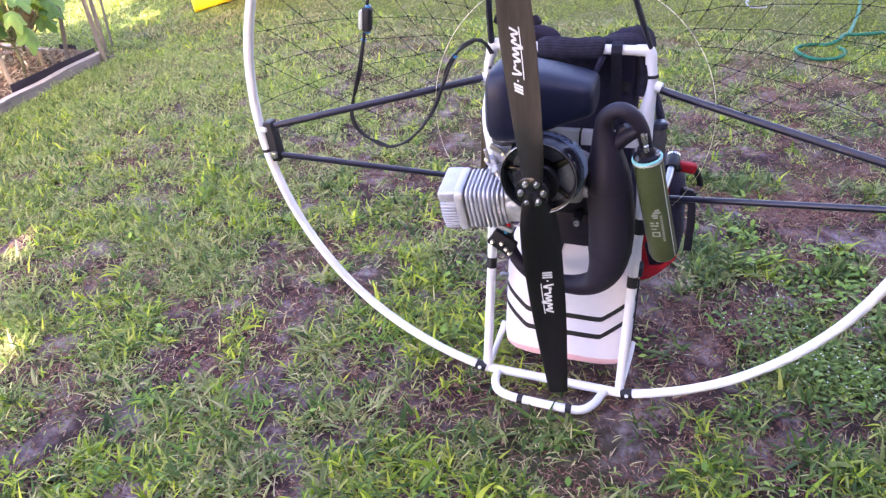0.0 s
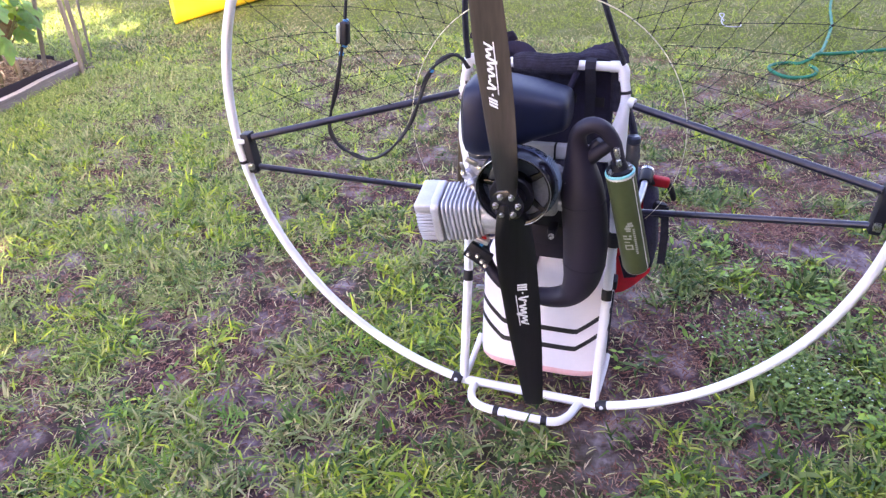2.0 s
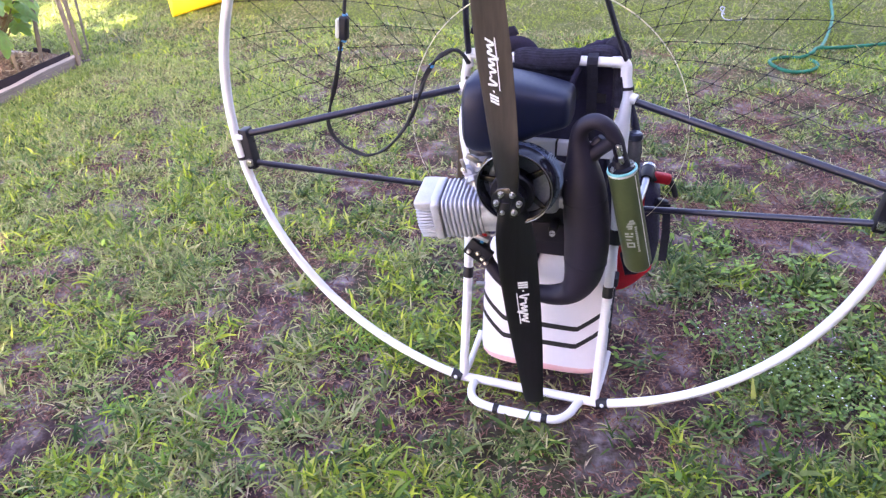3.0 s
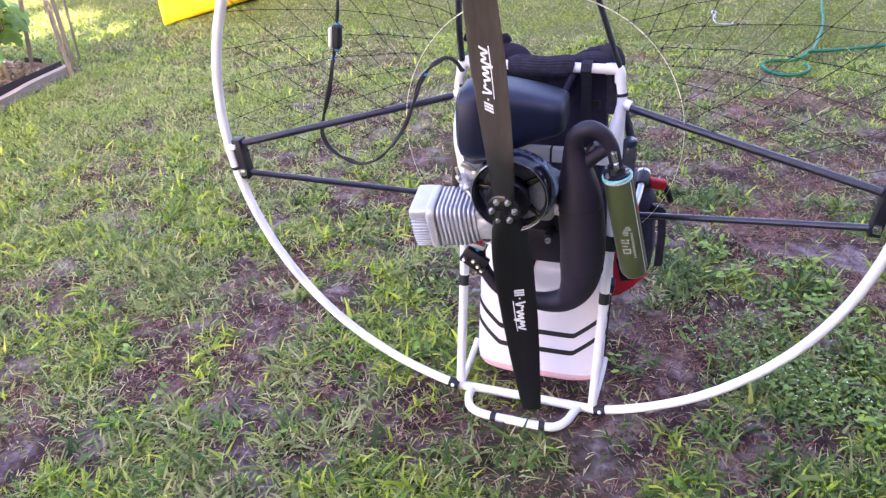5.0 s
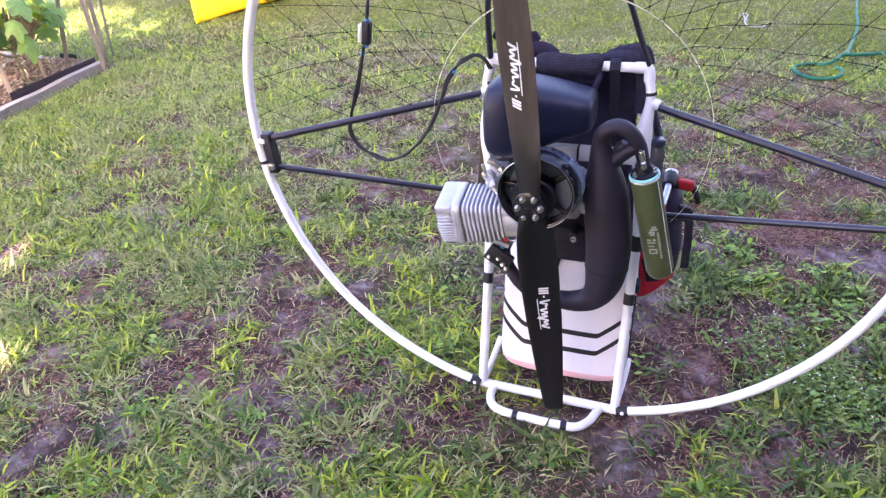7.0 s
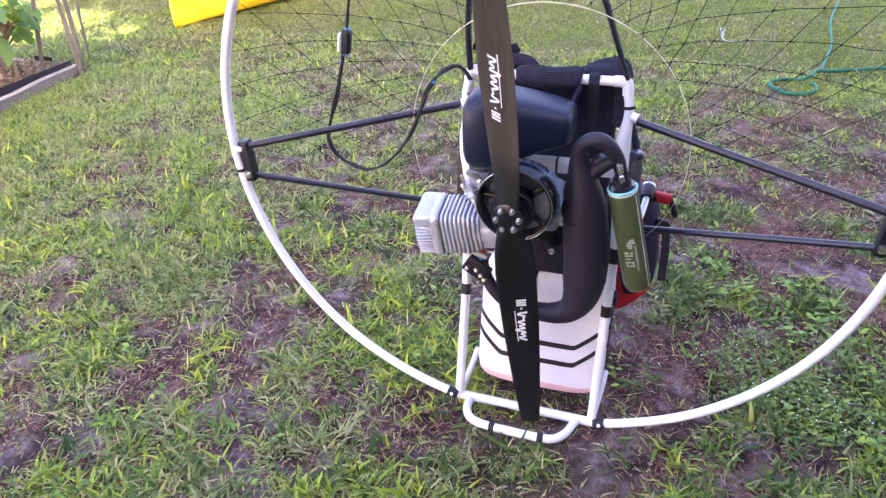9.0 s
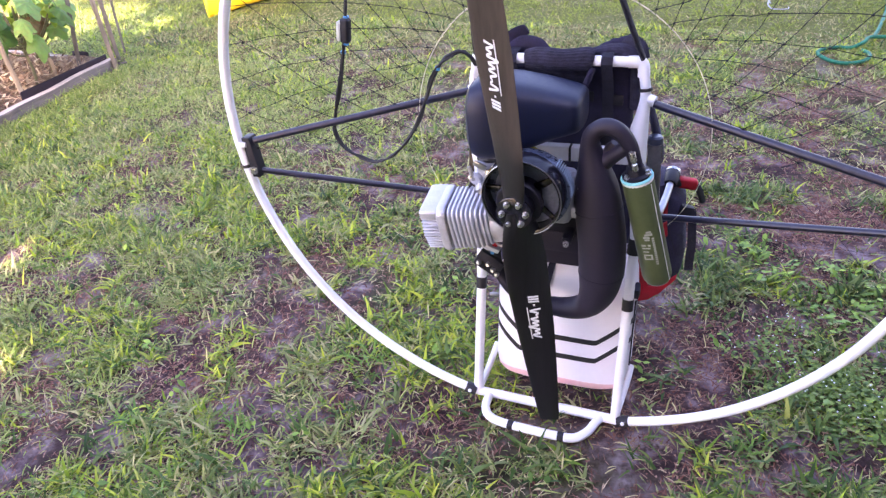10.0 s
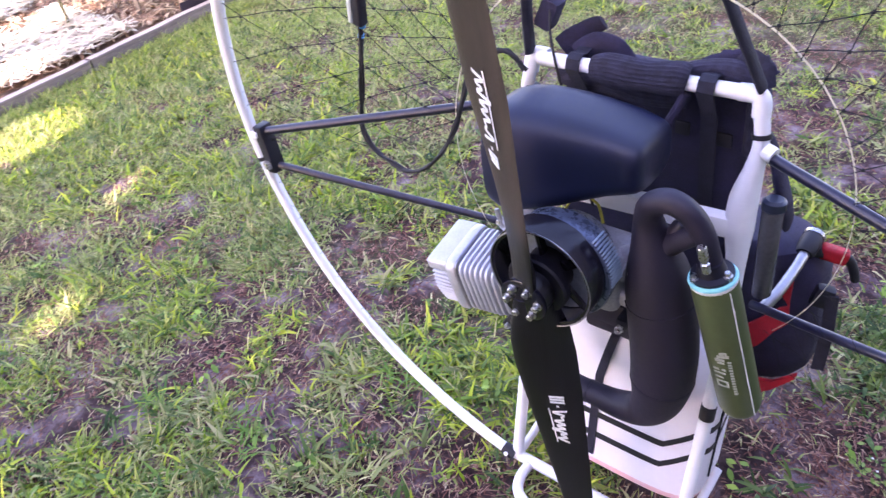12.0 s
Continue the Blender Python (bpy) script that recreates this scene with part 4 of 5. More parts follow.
TANK_ROWS = [(0.055, 0.74, 0.6), (0.06, 0.85, 0.78), (0.068, 0.92, 0.89), (0.08, 0.975, 0.965), (0.105, 1.0, 1.0), (0.2, 1.0, 1.0), (0.29, 1.0, 1.0), (0.34, 0.98, 0.97), (0.37, 0.93, 0.90), (0.388, 0.83, 0.78), (0.396, 0.7, 0.6)]


def tank_point(a, z, out=0.0):
    for p, q in zip(TANK_ROWS, TANK_ROWS[1:]):
        if z <= q[0]:
            break
    f = min(1.0, max(0.0, (z - p[0]) / (q[0] - p[0])))
    fx, fy = p[1] + (q[1] - p[1]) * f, p[2] + (q[2] - p[2]) * f
    n = 4.2
    c, s = math.cos(a), math.sin(a)
    cx, cy = math.copysign(abs(c) ** (2 / n), c), math.copysign(abs(s) ** (2 / n), s)
    return Vector((0.0205 + ((0.17 if c > 0 else 0.1605) * fx + out) * cx, 0.102 + 0.2 * z + (0.078 * fy + out) * cy, z))


def build_tank():
    k = 48
    zs = [0.0876, 0.105, 0.2, 0.29, 0.32, 0.34, 0.356, 0.37, 0.381, 0.388, 0.393, 0.396]
    tank = part("fuel_tank", loft([[tank_point(2 * math.pi * s / k, z) for s in range(k)] for z in zs]), TANK, motor, "white plastic fuel tank with black stripes")
    low = [0.055, 0.0575, 0.06, 0.064, 0.068, 0.074, 0.08, 0.0872]
    part("fuel_level", loft([[tank_point(2 * math.pi * s / k, z) for s in range(k)] for z in low]), FUEL, tank, "pink fuel showing through the plastic")
    for mid, drop in ((0.198, 0.0), (0.15, 0.0)):
        rows, norms = [], []
        for s in range(61):
            a = radians(180 - 12 + 204 * s / 60)
            p = tank_point(a, mid)
            x = p.x - 0.0205
            rise = 0.048 * max(0.0, min(1.0, (abs(x) - 0.093) / 0.062))
            if p.y > 0.13 + 0.2 * mid - 0.06:
                rise += 0.05 * max(0.0, (p.y - (0.13 + 0.2 * mid - 0.06)) / 0.06)
            z = mid + rise
            h = 0.0062
            rows.append((tank_point(a, z - h, 0.0004), tank_point(a, z + h, 0.0004)))
            c = tank_point(a, z)
            norms.append(tank_point(a, z, 0.01) - c)
        part("stripe", strip(rows, 0.0012, norms), STRIPE_BLACK, tank, "black chevron stripe")
    # hold-down strap over the shoulder of the tank
    for x in (0.003,):
        rows, norms = [], []
        for y, z in ((0.2, 0.397), (0.15, 0.3985), (0.126, 0.396), (0.11, 0.387), (0.0985, 0.367), (0.0905, 0.34), (0.0815, 0.29), (0.0675, 0.22), (0.052, 0.14), (0.043, 0.1)):
            xx = x - 0.2 * max(0.0, 0.4 - max(z, 0.28))
            rows.append(((xx - 0.008, y, z), (xx + 0.008, y, z)))
            norms.append((0, -0.7, 0.7 if z > 0.35 else 0.1))
        st = part("strap", strip(rows, 0.0025, norms), WEBBING, tank, "black hold-down strap")
        part("buckle", block((0.022, 0.006, 0.018), pose(0.001, 0.114, 0.3945, 40), 0.002), STEEL, st)
    # thin black line running down the tank's right side
    side = [(0.1905, 0.075 + 0.2 * z, z) for z in (0.29, 0.24, 0.18, 0.12)]
    part("side_line", tube(side, 0.0028, 8), RUBBER, tank, "thin black line down the tank's side")
    part("side_clip", block((0.014, 0.03, 0.03), pose(0.192, 0.135, 0.318, 10), 0.005), BLACK_SATIN, tank, "black clip on the tank's side")
    part("filler_neck", lathe([(0, 0.006), (0.7, 0.006), (1, 0.0045)], (-0.125, 0.075, 0.288), (-0.147, 0.07, 0.29), 14), STEEL, tank)


build_tank()


def ribbed_roll(path, radius, ribs, name, label, parent):
    """A soft roll of ribbed cloth along a path; the ribs run lengthwise."""
    bm = tube(path, radius, ribs * 2)
    pts = [Vector(p[:3]) for p in path]
    bm.verts.ensure_lookup_table()
    for i, v in enumerate(bm.verts):
        c = pts[i // (ribs * 2)]
        v.co = c + (v.co - c) * ((1.035 if i % 2 else 0.965) + 0.05 * noise.noise(v.co * 40))
    return part(name, bm, NAVY_RIB, parent, label)


def build_harness():
    har = part("harness_back", block((0.3, 0.04, 0.34), pose(-0.004, 0.215, 0.672, -4), 0.018, segments=4), NAVY, motor, "blue-black padded harness back")
    # rolled pad along the top bar, a fold under it and crumpled straps behind
    path = smooth_path([(-0.07, 0.1505, 0.852), (-0.045, 0.1525, 0.854), (-0.005, 0.1545, 0.852), (0.03, 0.1575, 0.853), (0.055, 0.1595, 0.855), (0.067, 0.162, 0.853)], 6)
    ribbed_roll(path, [0.017, 0.0215, 0.0225, 0.021, 0.0225, 0.0235, 0.019], 22, "rolled_pad", "ribbed rolled shoulder pad", har)
    under = smooth_path([(-0.145, 0.187, 0.812), (-0.07, 0.186, 0.816), (0.0, 0.185, 0.811), (0.06, 0.186, 0.815)], 6)
    ribbed_roll(under, [0.014, 0.0185, 0.0165, 0.0185, 0.015], 18, "lower_pad", "padded fold under the roll", har)
    folds = smooth_path([(0.045, 0.178, 0.835), (0.062, 0.183, 0.853), (0.092, 0.187, 0.863), (0.125, 0.19, 0.862), (0.148, 0.195, 0.848), (0.154, 0.2, 0.81), (0.153, 0.2, 0.74)], 6)
    ribbed_roll(folds, [0.012, 0.016, 0.014, 0.017, 0.014, 0.016, 0.013], 16, "shoulder_strap", "crumpled ribbed shoulder strap", har)
    crumple = smooth_path([(0.065, 0.203, 0.852), (0.095, 0.208, 0.868), (0.128, 0.205, 0.88), (0.15, 0.2, 0.877), (0.164, 0.2, 0.862)], 6)
    part("shoulder_strap", tube(crumple, [0.012 + 0.006 * noise.noise((i * 0.8, 9, 1)) for i in range(len(crumple))], 10, flat=0.6), NAVY, har)
    tab = smooth_path([(0.118, 0.2, 0.862), (0.138, 0.196, 0.88), (0.156, 0.19, 0.876), (0.166, 0.188, 0.852)], 6)
    part("strap_tab", tube(tab, [0.012, 0.016, 0.014, 0.011], 10, flat=0.35), NAVY_RIB, har, "folded ribbed tab")
    flap = smooth_path([(-0.142, 0.185, 0.858), (-0.122, 0.195, 0.874), (-0.1, 0.2, 0.889), (-0.08, 0.2, 0.9)], 6)
    part("pad_flap", tube(flap, [0.018, 0.019, 0.0165, 0.015, 0.011], 12, flat=0.35), NAVY, har, "folded fabric flap standing up")
    hump = smooth_path([(-0.115, 0.185, 0.852), (-0.085, 0.19, 0.868), (-0.055, 0.193, 0.866), (-0.032, 0.193, 0.848)], 6)
    part("pad_flap", tube(hump, [0.016, 0.021, 0.018, 0.012], 12, flat=0.5), NAVY, har)
    # straps looped over the top bar
    for x, w in ((0.098, 0.023), (-0.098, 0.022)):
        rows, norms = [], []
        for dy, z, ny, nz in ((-0.002, 0.62, -1, 0), (-0.006, 0.72, -1, 0), (-0.008, 0.80, -1, 0), (-0.0135, 0.85, -1, 0.1), (-0.009, 0.863, -0.7, 0.7), (0.001, 0.8672, 0, 1), (0.012, 0.864, 0.6, 0.7), (0.04, 0.868, 0, 1)):
            y = 0.1546 + 0.0305 * x + dy
            if z < 0.83:
                y = 0.168 + 0.12 * (0.83 - z)
            rows.append(((x - w / 2, y, z), (x + w / 2, y, z)))
            norms.append((0, ny, nz))
        part("strap_loop", strip(rows, 0.002, norms), WEBBING, har, "black webbing loop")
    part("thin_cable", tube(smooth_path([(0.07, 0.15, 0.84), (0.055, 0.135, 0.80), (0.04, 0.12, 0.76), (0.035, 0.12, 0.72)], 5), 0.0065, 8), NAVY, har)
    part("strap_slot", block((0.026, 0.004, 0.022), pose(0.115, 0.187, 0.76), 0.003), RUBBER, har)
    part("strap_slot", block((0.022, 0.004, 0.022), pose(0.055, 0.187, 0.765), 0.003), RUBBER, har)
    # side flap beside the post
    side = smooth_path([(0.176, 0.195, 0.775), (0.186, 0.208, 0.73), (0.198, 0.222, 0.675), (0.207, 0.235, 0.625), (0.209, 0.24, 0.6)], 6)
    part("side_flap", tube(side, [0.008, 0.014, 0.019, 0.021, 0.018, 0.008], 14, flat=0.45), NAVY, har, "padded side flap")
    # seat hanging behind, with a red lining and loose webbing
    rows = [(0.208, 0.8), (0.214, 0.92), (0.24, 0.98), (0.3, 1.0), (0.44, 0.95), (0.49, 0.8), (0.5, 0.6)]
    seat = part("seat", loft([[Vector((0.03 + 0.25 * f * c, 0.335 + 0.085 * (0.4 + 0.6 * f) * s, z + 0.03 * c)) for c, s in superellipse(28, 3.2)] for z, f in rows]), NAVY, motor, "blue-black folded seat with red lining")
    red = strip([((0.14, 0.246, 0.205), (0.145, 0.248, 0.3)), ((0.183, 0.242, 0.212), (0.182, 0.243, 0.345)), ((0.208, 0.24, 0.224), (0.207, 0.241, 0.262)), ((0.235, 0.242, 0.248), (0.234, 0.243, 0.268)), ((0.268, 0.25, 0.288), (0.27, 0.252, 0.3))], 0.006, [(0.1, -1, 0)] * 5)
    part("red_edge", red, RED, seat, "red fabric edge")
    red = strip([((0.172, 0.243, 0.31), (0.17, 0.246, 0.37)), ((0.2, 0.24, 0.345), (0.2, 0.243, 0.41)), ((0.222, 0.24, 0.39), (0.222, 0.243, 0.44)), ((0.24, 0.242, 0.415), (0.236, 0.243, 0.45)), ((0.235, 0.243, 0.46), (0.219, 0.245, 0.47)), ((0.234, 0.245, 0.5), (0.22, 0.247, 0.505))], 0.005, [(0.1, -1, 0)] * 6)
    part("red_lining", red, RED, seat, "red fabric lining")
    part("loose_strap", strip([((0.278, 0.285, 0.46), (0.296, 0.29, 0.46)), ((0.284, 0.28, 0.38), (0.304, 0.285, 0.38)), ((0.284, 0.275, 0.3), (0.304, 0.28, 0.3))], 0.004, [(0, -1, 0)] * 3), WEBBING, seat)
    part("side_buckle", block((0.03, 0.02, 0.04), pose(0.272, 0.29, 0.45, 0, 15, 20), 0.006), BLACK_SATIN, seat)
    # swan-neck arm with throttle grip on the right side
    arm = part("pivot_arm", tube(smooth_path([(0.212, 0.165, 0.495), (0.222, 0.2, 0.503), (0.228, 0.25, 0.512), (0.231, 0.3, 0.52)], 5), 0.0086, 12), STEEL, motor, "steel pivot arm")
    part("arm_end", lathe([(0, 0.013), (0.2, 0.016), (0.8, 0.017), (1, 0.014)], (0.2305, 0.295, 0.519), (0.2325, 0.335, 0.531), 18), RUBBER, arm)
    part("end_ring", lathe([(0, 0.0145), (0.1, 0.0172), (0.9, 0.0172), (1, 0.0145)], (0.2322, 0.33, 0.5295), (0.2328, 0.338, 0.532), 20), CHROME, arm, "bright steel end ring")
    part("end_cap", lathe([(0, 0.0125), (1, 0.011)], (0.2322, 0.333, 0.530), (0.2327, 0.337, 0.534), 18), STEEL, arm)
    part("hook", tube(smooth_path([(0.236, 0.32, 0.515), (0.255, 0.33, 0.505), (0.285, 0.345, 0.495), (0.297, 0.35, 0.475), (0.305, 0.352, 0.45)], 5), [0.011, 0.011, 0.009, 0.008, 0.007], 10), RUBBER, arm, "black carabiner hook")
    part("red_lever", block((0.045, 0.022, 0.026), pose(0.267, 0.332, 0.507, 0, 12, 12), 0.008, segments=3), RED, arm, "red release lever")
    # upright bars over the top corners
    part("hang_strap", tube(smooth_path([(0.166, 0.16, 0.862), (0.152, 0.15, 0.9), (0.121, 0.115, 1.0), (0.09, 0.085, 1.1), (0.045, 0.03, 1.28)], 5), 0.0125, 10, flat=0.45), WEBBING, motor, "black webbing hang strap")
    left = part("hang_strap", tube(smooth_path([(-0.176, 0.15, 0.858), (-0.182, 0.155, 0.92), (-0.182, 0.16, 1.0), (-0.17, 0.16, 1.15), (-0.15, 0.16, 1.3)], 5), 0.0125, 10, flat=0.5), WEBBING, motor, "black webbing hang strap")
    part("carabiner_cover", block((0.03, 0.03, 0.05), pose(-0.155, 0.175, 0.915, 0, 25, 0), 0.008), NAVY, left)
    part("thin_line", tube(smooth_path([(-0.15, 0.17, 0.94), (-0.14, 0.15, 0.9), (-0.128, 0.14, 0.86), (-0.118, 0.14, 0.82)], 5), 0.0022, 6), RUBBER, left)


build_harness()


def build_throttle_cable():
    pts = [(-0.35, 0.06, 1.3), (-0.40, 0.06, 1.1), (-0.421, 0.06, 0.99), (-0.428, 0.055, 0.94), (-0.446, 0.065, 0.885), (-0.475, 0.07, 0.8), (-0.502, 0.08, 0.727), (-0.508, 0.08, 0.68), (-0.49, 0.082, 0.643), (-0.46, 0.083, 0.622), (-0.425, 0.083, 0.612), (-0.38, 0.085, 0.627), (-0.337, 0.088, 0.666), (-0.302, 0.09, 0.72), (-0.277, 0.092, 0.775),
           (-0.255, 0.094, 0.825), (-0.232, 0.098, 0.86), (-0.205, 0.103, 0.877), (-0.182, 0.11, 0.87), (-0.165, 0.12, 0.845)]
    path = smooth_path(pts, 7)
    cab = part("throttle_cable", tube(path, [0.0036 + 0.0007 * math.sin(i * 0.9) for i in range(len(path))], 8), RUBBER, motor, "black throttle cable with kill switch")
    second = [(p[0] + 0.005 * math.sin(i * 0.23), p[1] - 0.004 * math.cos(i * 0.23), p[2] + 0.003 * math.sin(i * 0.31)) for i, p in enumerate(path) if i > 26]
    part("cable_strand", tube(second, 0.0026, 8), RUBBER, cab)
    part("switch_box", block((0.02, 0.02, 0.052), pose(-0.4275, 0.053, 0.929, 0, 8, 0), 0.006, segments=3), BLACK_SATIN, cab)
    part("switch_face", block((0.01, 0.018, 0.042), pose(-0.4395, 0.05, 0.929, 0, 8, 0), 0.005, segments=3), INK_GREY, cab, "pale grey switch face")
    for x, y, z, d in ((-0.424, 0.056, 0.955, 0.006), (-0.434, 0.058, 0.9, 0.006), (-0.449, 0.066, 0.878, 0.0055), (-0.2465, 0.0955, 0.842, 0.006)):
        part("blue_tie", tube([(x, y, z - 0.003), (x + 0.001, y, z + 0.003)], d, 10), BLUE_TIE, cab)


build_throttle_cable()


# ---- the garden bed ----
def build_bed():
    # timbers: one along the lawn, one across its end
    def timber(p, q, label):
        p, q = Vector(p), Vector(q)
        d = q - p
        bm = bmesh.new()
        bmesh.ops.create_cube(bm, size=1)
        bmesh.ops.scale(bm, vec=(0.05, d.length, 0.09), verts=bm.verts)
        bmesh.ops.subdivide_edges(bm, edges=[e for e in bm.edges if abs((e.verts[0].co - e.verts[1].co).y) > 0.5], cuts=14)
        bmesh.ops.bevel(bm, geom=[e for e in bm.edges if abs((e.verts[0].co - e.verts[1].co).y) > 0.05], offset=0.004, segments=1, affect="EDGES")
        for v in bm.verts:
            v.co.x += 0.006 * noise.noise((v.co.y * 3, p.x, 1))
            v.co.z += 0.005 * noise.noise((v.co.y * 4, p.y, 9))
        turn = Matrix.Translation((p + q) / 2 + Vector((0, 0, 0.02))) @ Matrix.Rotation(math.atan2(-d.x, d.y), 4, "Z")
        bmesh.ops.transform(bm, matrix=turn, verts=bm.verts)
        bm.normal_update()
        # faces turned up take the paler colour, as the light falls
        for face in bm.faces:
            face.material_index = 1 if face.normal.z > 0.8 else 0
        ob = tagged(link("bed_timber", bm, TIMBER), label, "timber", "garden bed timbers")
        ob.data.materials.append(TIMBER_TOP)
        return ob

    timber((-3.085, -1.2, 0), (-3.155, 0.75, 0), "weathered grey timber edging a garden bed")
    timber((-3.155, 0.76, 0), (-3.225, 2.06, 0), "weathered grey timber edging a garden bed")
    timber((-3.29, 2.10, -0.035), (-5.6, 2.25, -0.035), "weathered grey timber across the garden bed's end")
    bm = bmesh.new()
    nx, ny = 46, 66
    grid = [[bm.verts.new((-3.12 - 2.4 * i / nx - 0.13 * j / ny, -1.2 + 3.3 * j / ny, 0.04 + 0.02 * noise.noise((i * 0.35, j * 0.35, 3)) + 0.012 * noise.noise((i * 1.1, j * 1.1, 4)))) for i in range(nx + 1)] for j in range(ny + 1)]
    for j in range(ny):
        for i in range(nx):
            bm.faces.new((grid[j][i], grid[j][i + 1], grid[j + 1][i + 1], grid[j + 1][i]))
    tagged(link("mulch", bm, MULCH), "straw and bark mulch filling the garden bed", "mulch", kind="stuff")
    # loose straw and chips
    rng = np.random.default_rng(4)
    v, f = [], []
    for k in range(14000):
        x, y = -3.25 - 2.2 * rng.random(), -1.1 + 3.15 * rng.random()
        a, l, w = rng.random() * 6.283, 0.008 + 0.05 * rng.random() ** 2.5, 0.0016 + 0.009 * rng.random() ** 3
        z = 0.045 + 0.03 * rng.random()
        dx, dy = math.cos(a) * l, math.sin(a) * l
        px, py = -math.sin(a) * w, math.cos(a) * w
        t = (rng.random() - 0.5) * 0.035
        b = len(v)
        v += [(x - dx - px, y - dy - py, z - t), (x - dx + px, y - dy + py, z - t), (x + dx + px, y + dy + py, z + t), (x + dx - px, y + dy - py, z + t + 0.004)]
        f.append((b, b + 1, b + 2, b + 3))
    tagged(mesh_from("straw_chips", v, f, CHIP), "loose dry straw and bark chips", "mulch", kind="stuff")
    # straw coloured extra pale so the bed's sun patch burns out white
    v, f = [], []
    for k in range(5000):
        x, y = rng.uniform(-4.8, -3.25), rng.uniform(0.25, 1.1)
        if noise.noise((x * 3, y * 3, 41)) < -0.25:
            continue
        a, l, w = rng.random() * 6.283, 0.02 + 0.05 * rng.random(), 0.003 + 0.004 * rng.random()
        z = 0.065 + 0.035 * rng.random()
        dx, dy, px, py = math.cos(a) * l, math.sin(a) * l, -math.sin(a) * w, math.cos(a) * w
        t = (rng.random() - 0.5) * 0.02
        b = len(v)
        v += [(x - dx - px, y - dy - py, z - t), (x - dx + px, y - dy + py, z - t), (x + dx + px, y + dy + py, z + t), (x + dx - px, y + dy - py, z + t + 0.003)]
        f.append((b, b + 1, b + 2, b + 3))
    tagged(mesh_from("pale_straw", v, f, STRAW), "dry straw lying thick in the garden bed, whitened for its sun patch", "straw", kind="stuff")
    bm = block((0.008, 0.67, 0.06), pose(-3.238, 1.705, 0.068, -1.2, 0, 2.4), 0.003)
    tagged(link("bed_edging", bm, EDGING), "black plastic edging strip standing in the garden bed", "edging")
    bm = block((0.14, 0.01, 0.03), pose(-3.6, 2.17, 0.035, 0, 0, -3), 0.003)
    tagged(link("bed_edging", bm, EDGING), "black plastic edging strip standing in the garden bed", "edging")

    def stake(p, q, w, mat, label):
        p, q = Vector(p), Vector(q)
        d = (q - p).normalized()
        x = d.orthogonal().normalized()
        y = d.cross(x)
        ring = lambda c, s: [c + (x * i + y * j) * w * s for i, j in ((-1, -0.55), (-0.9, -0.62), (0.9, -0.62), (1, -0.55), (1, 0.55), (0.9, 0.62), (-0.9, 0.62), (-1, 0.55))]
        bm = loft([ring(p + (q - p) * t, s) for t, s in ((0, 0.9), (0.3, 1.0), (0.7, 0.97), (1, 0.95))])
        tagged(link("garden_stake", bm, mat), label, "stake", "garden stakes")

    stake((-3.26, 1.415, 0.0), (-3.262, 1.38, 0.62), 0.0125, STAKE, "pale wooden stake standing in the garden bed")
    stake((-3.495, 1.28, 0.0), (-3.49, 1.27, 0.7), 0.0118, STAKE, "pale wooden stake standing in the garden bed")
    stake((-3.4, 1.775, 0.0), (-3.37, 1.75, 0.16), 0.0105, STAKE, "short pale wooden stake in the garden bed")
    stake((-3.39, 1.94, 0.0), (-3.3, 1.955, 0.5), 0.012, STAKE_GREY, "grey wooden stake leaning in the garden bed")
    stake((-3.185, 2.025, 0.0), (-3.175, 1.99, 0.72), 0.0135, STAKE_GREY, "grey wooden stake at the bed's corner")
    stake((-3.325, 2.2, 0.0), (-3.295, 2.17, 0.8), 0.013, STAKE_GREY, "grey wooden stake at the bed's corner")
    stake((-3.36, 2.3, 0.0), (-3.29, 2.28, 0.9), 0.0075, STAKE_GREY, "thin dark rod standing beside the garden bed")
    stake((-3.75, 0.62, 0.0), (-3.75, 0.6, 0.6), 0.0118, STAKE, "pale wooden stake standing in the garden bed")


build_bed()


def leaf_mesh(size, lobes, droop):
    """A broad lobed leaf, folded along its midrib, wavy and drooping, its stalk end at the origin, pointing along +y."""
    bm = bmesh.new()
    k = 36
    mid = bm.verts.new((0, size * 0.42, -0.03 * size))
    rings = []
    for f in (0.3, 0.62, 0.85, 1.0):
        ring = []
        for s in range(k):
            a = 2 * math.pi * s / k
            r = size * 0.5 * (0.84 + 0.24 * f * abs(math.cos(lobes / 2 * (a - math.pi / 2))) ** 2 - 0.26 * max(0.0, math.cos(a + math.pi / 2)) ** 6 + 0.2 * max(0.0, math.sin(a)) ** 7)
            x, y = r * f * math.cos(a) * 0.9, size * 0.42 + r * f * math.sin(a)
            fold = 0.16 * abs(x) ** 0.8 * size ** 0.2          # the two halves rise from the rib
            vein = 0.018 * size * f * math.cos(9 * a)
            z = fold + vein - droop * (x * x * 2.2 + (y - 0.2 * size) ** 2 * 0.95) / size + 0.035 * size * f * f * math.sin(7 * a + 1)
            ring.append(bm.verts.new((x, y, z)))
        rings.append(ring)
    for s in range(k):
        t = (s + 1) % k
        bm.faces.new((mid, rings[0][s], rings[0][t]))
        for a, b in zip(rings, rings[1:]):
            bm.faces.new((a[s], b[s], b[t], a[t]))
    return bm


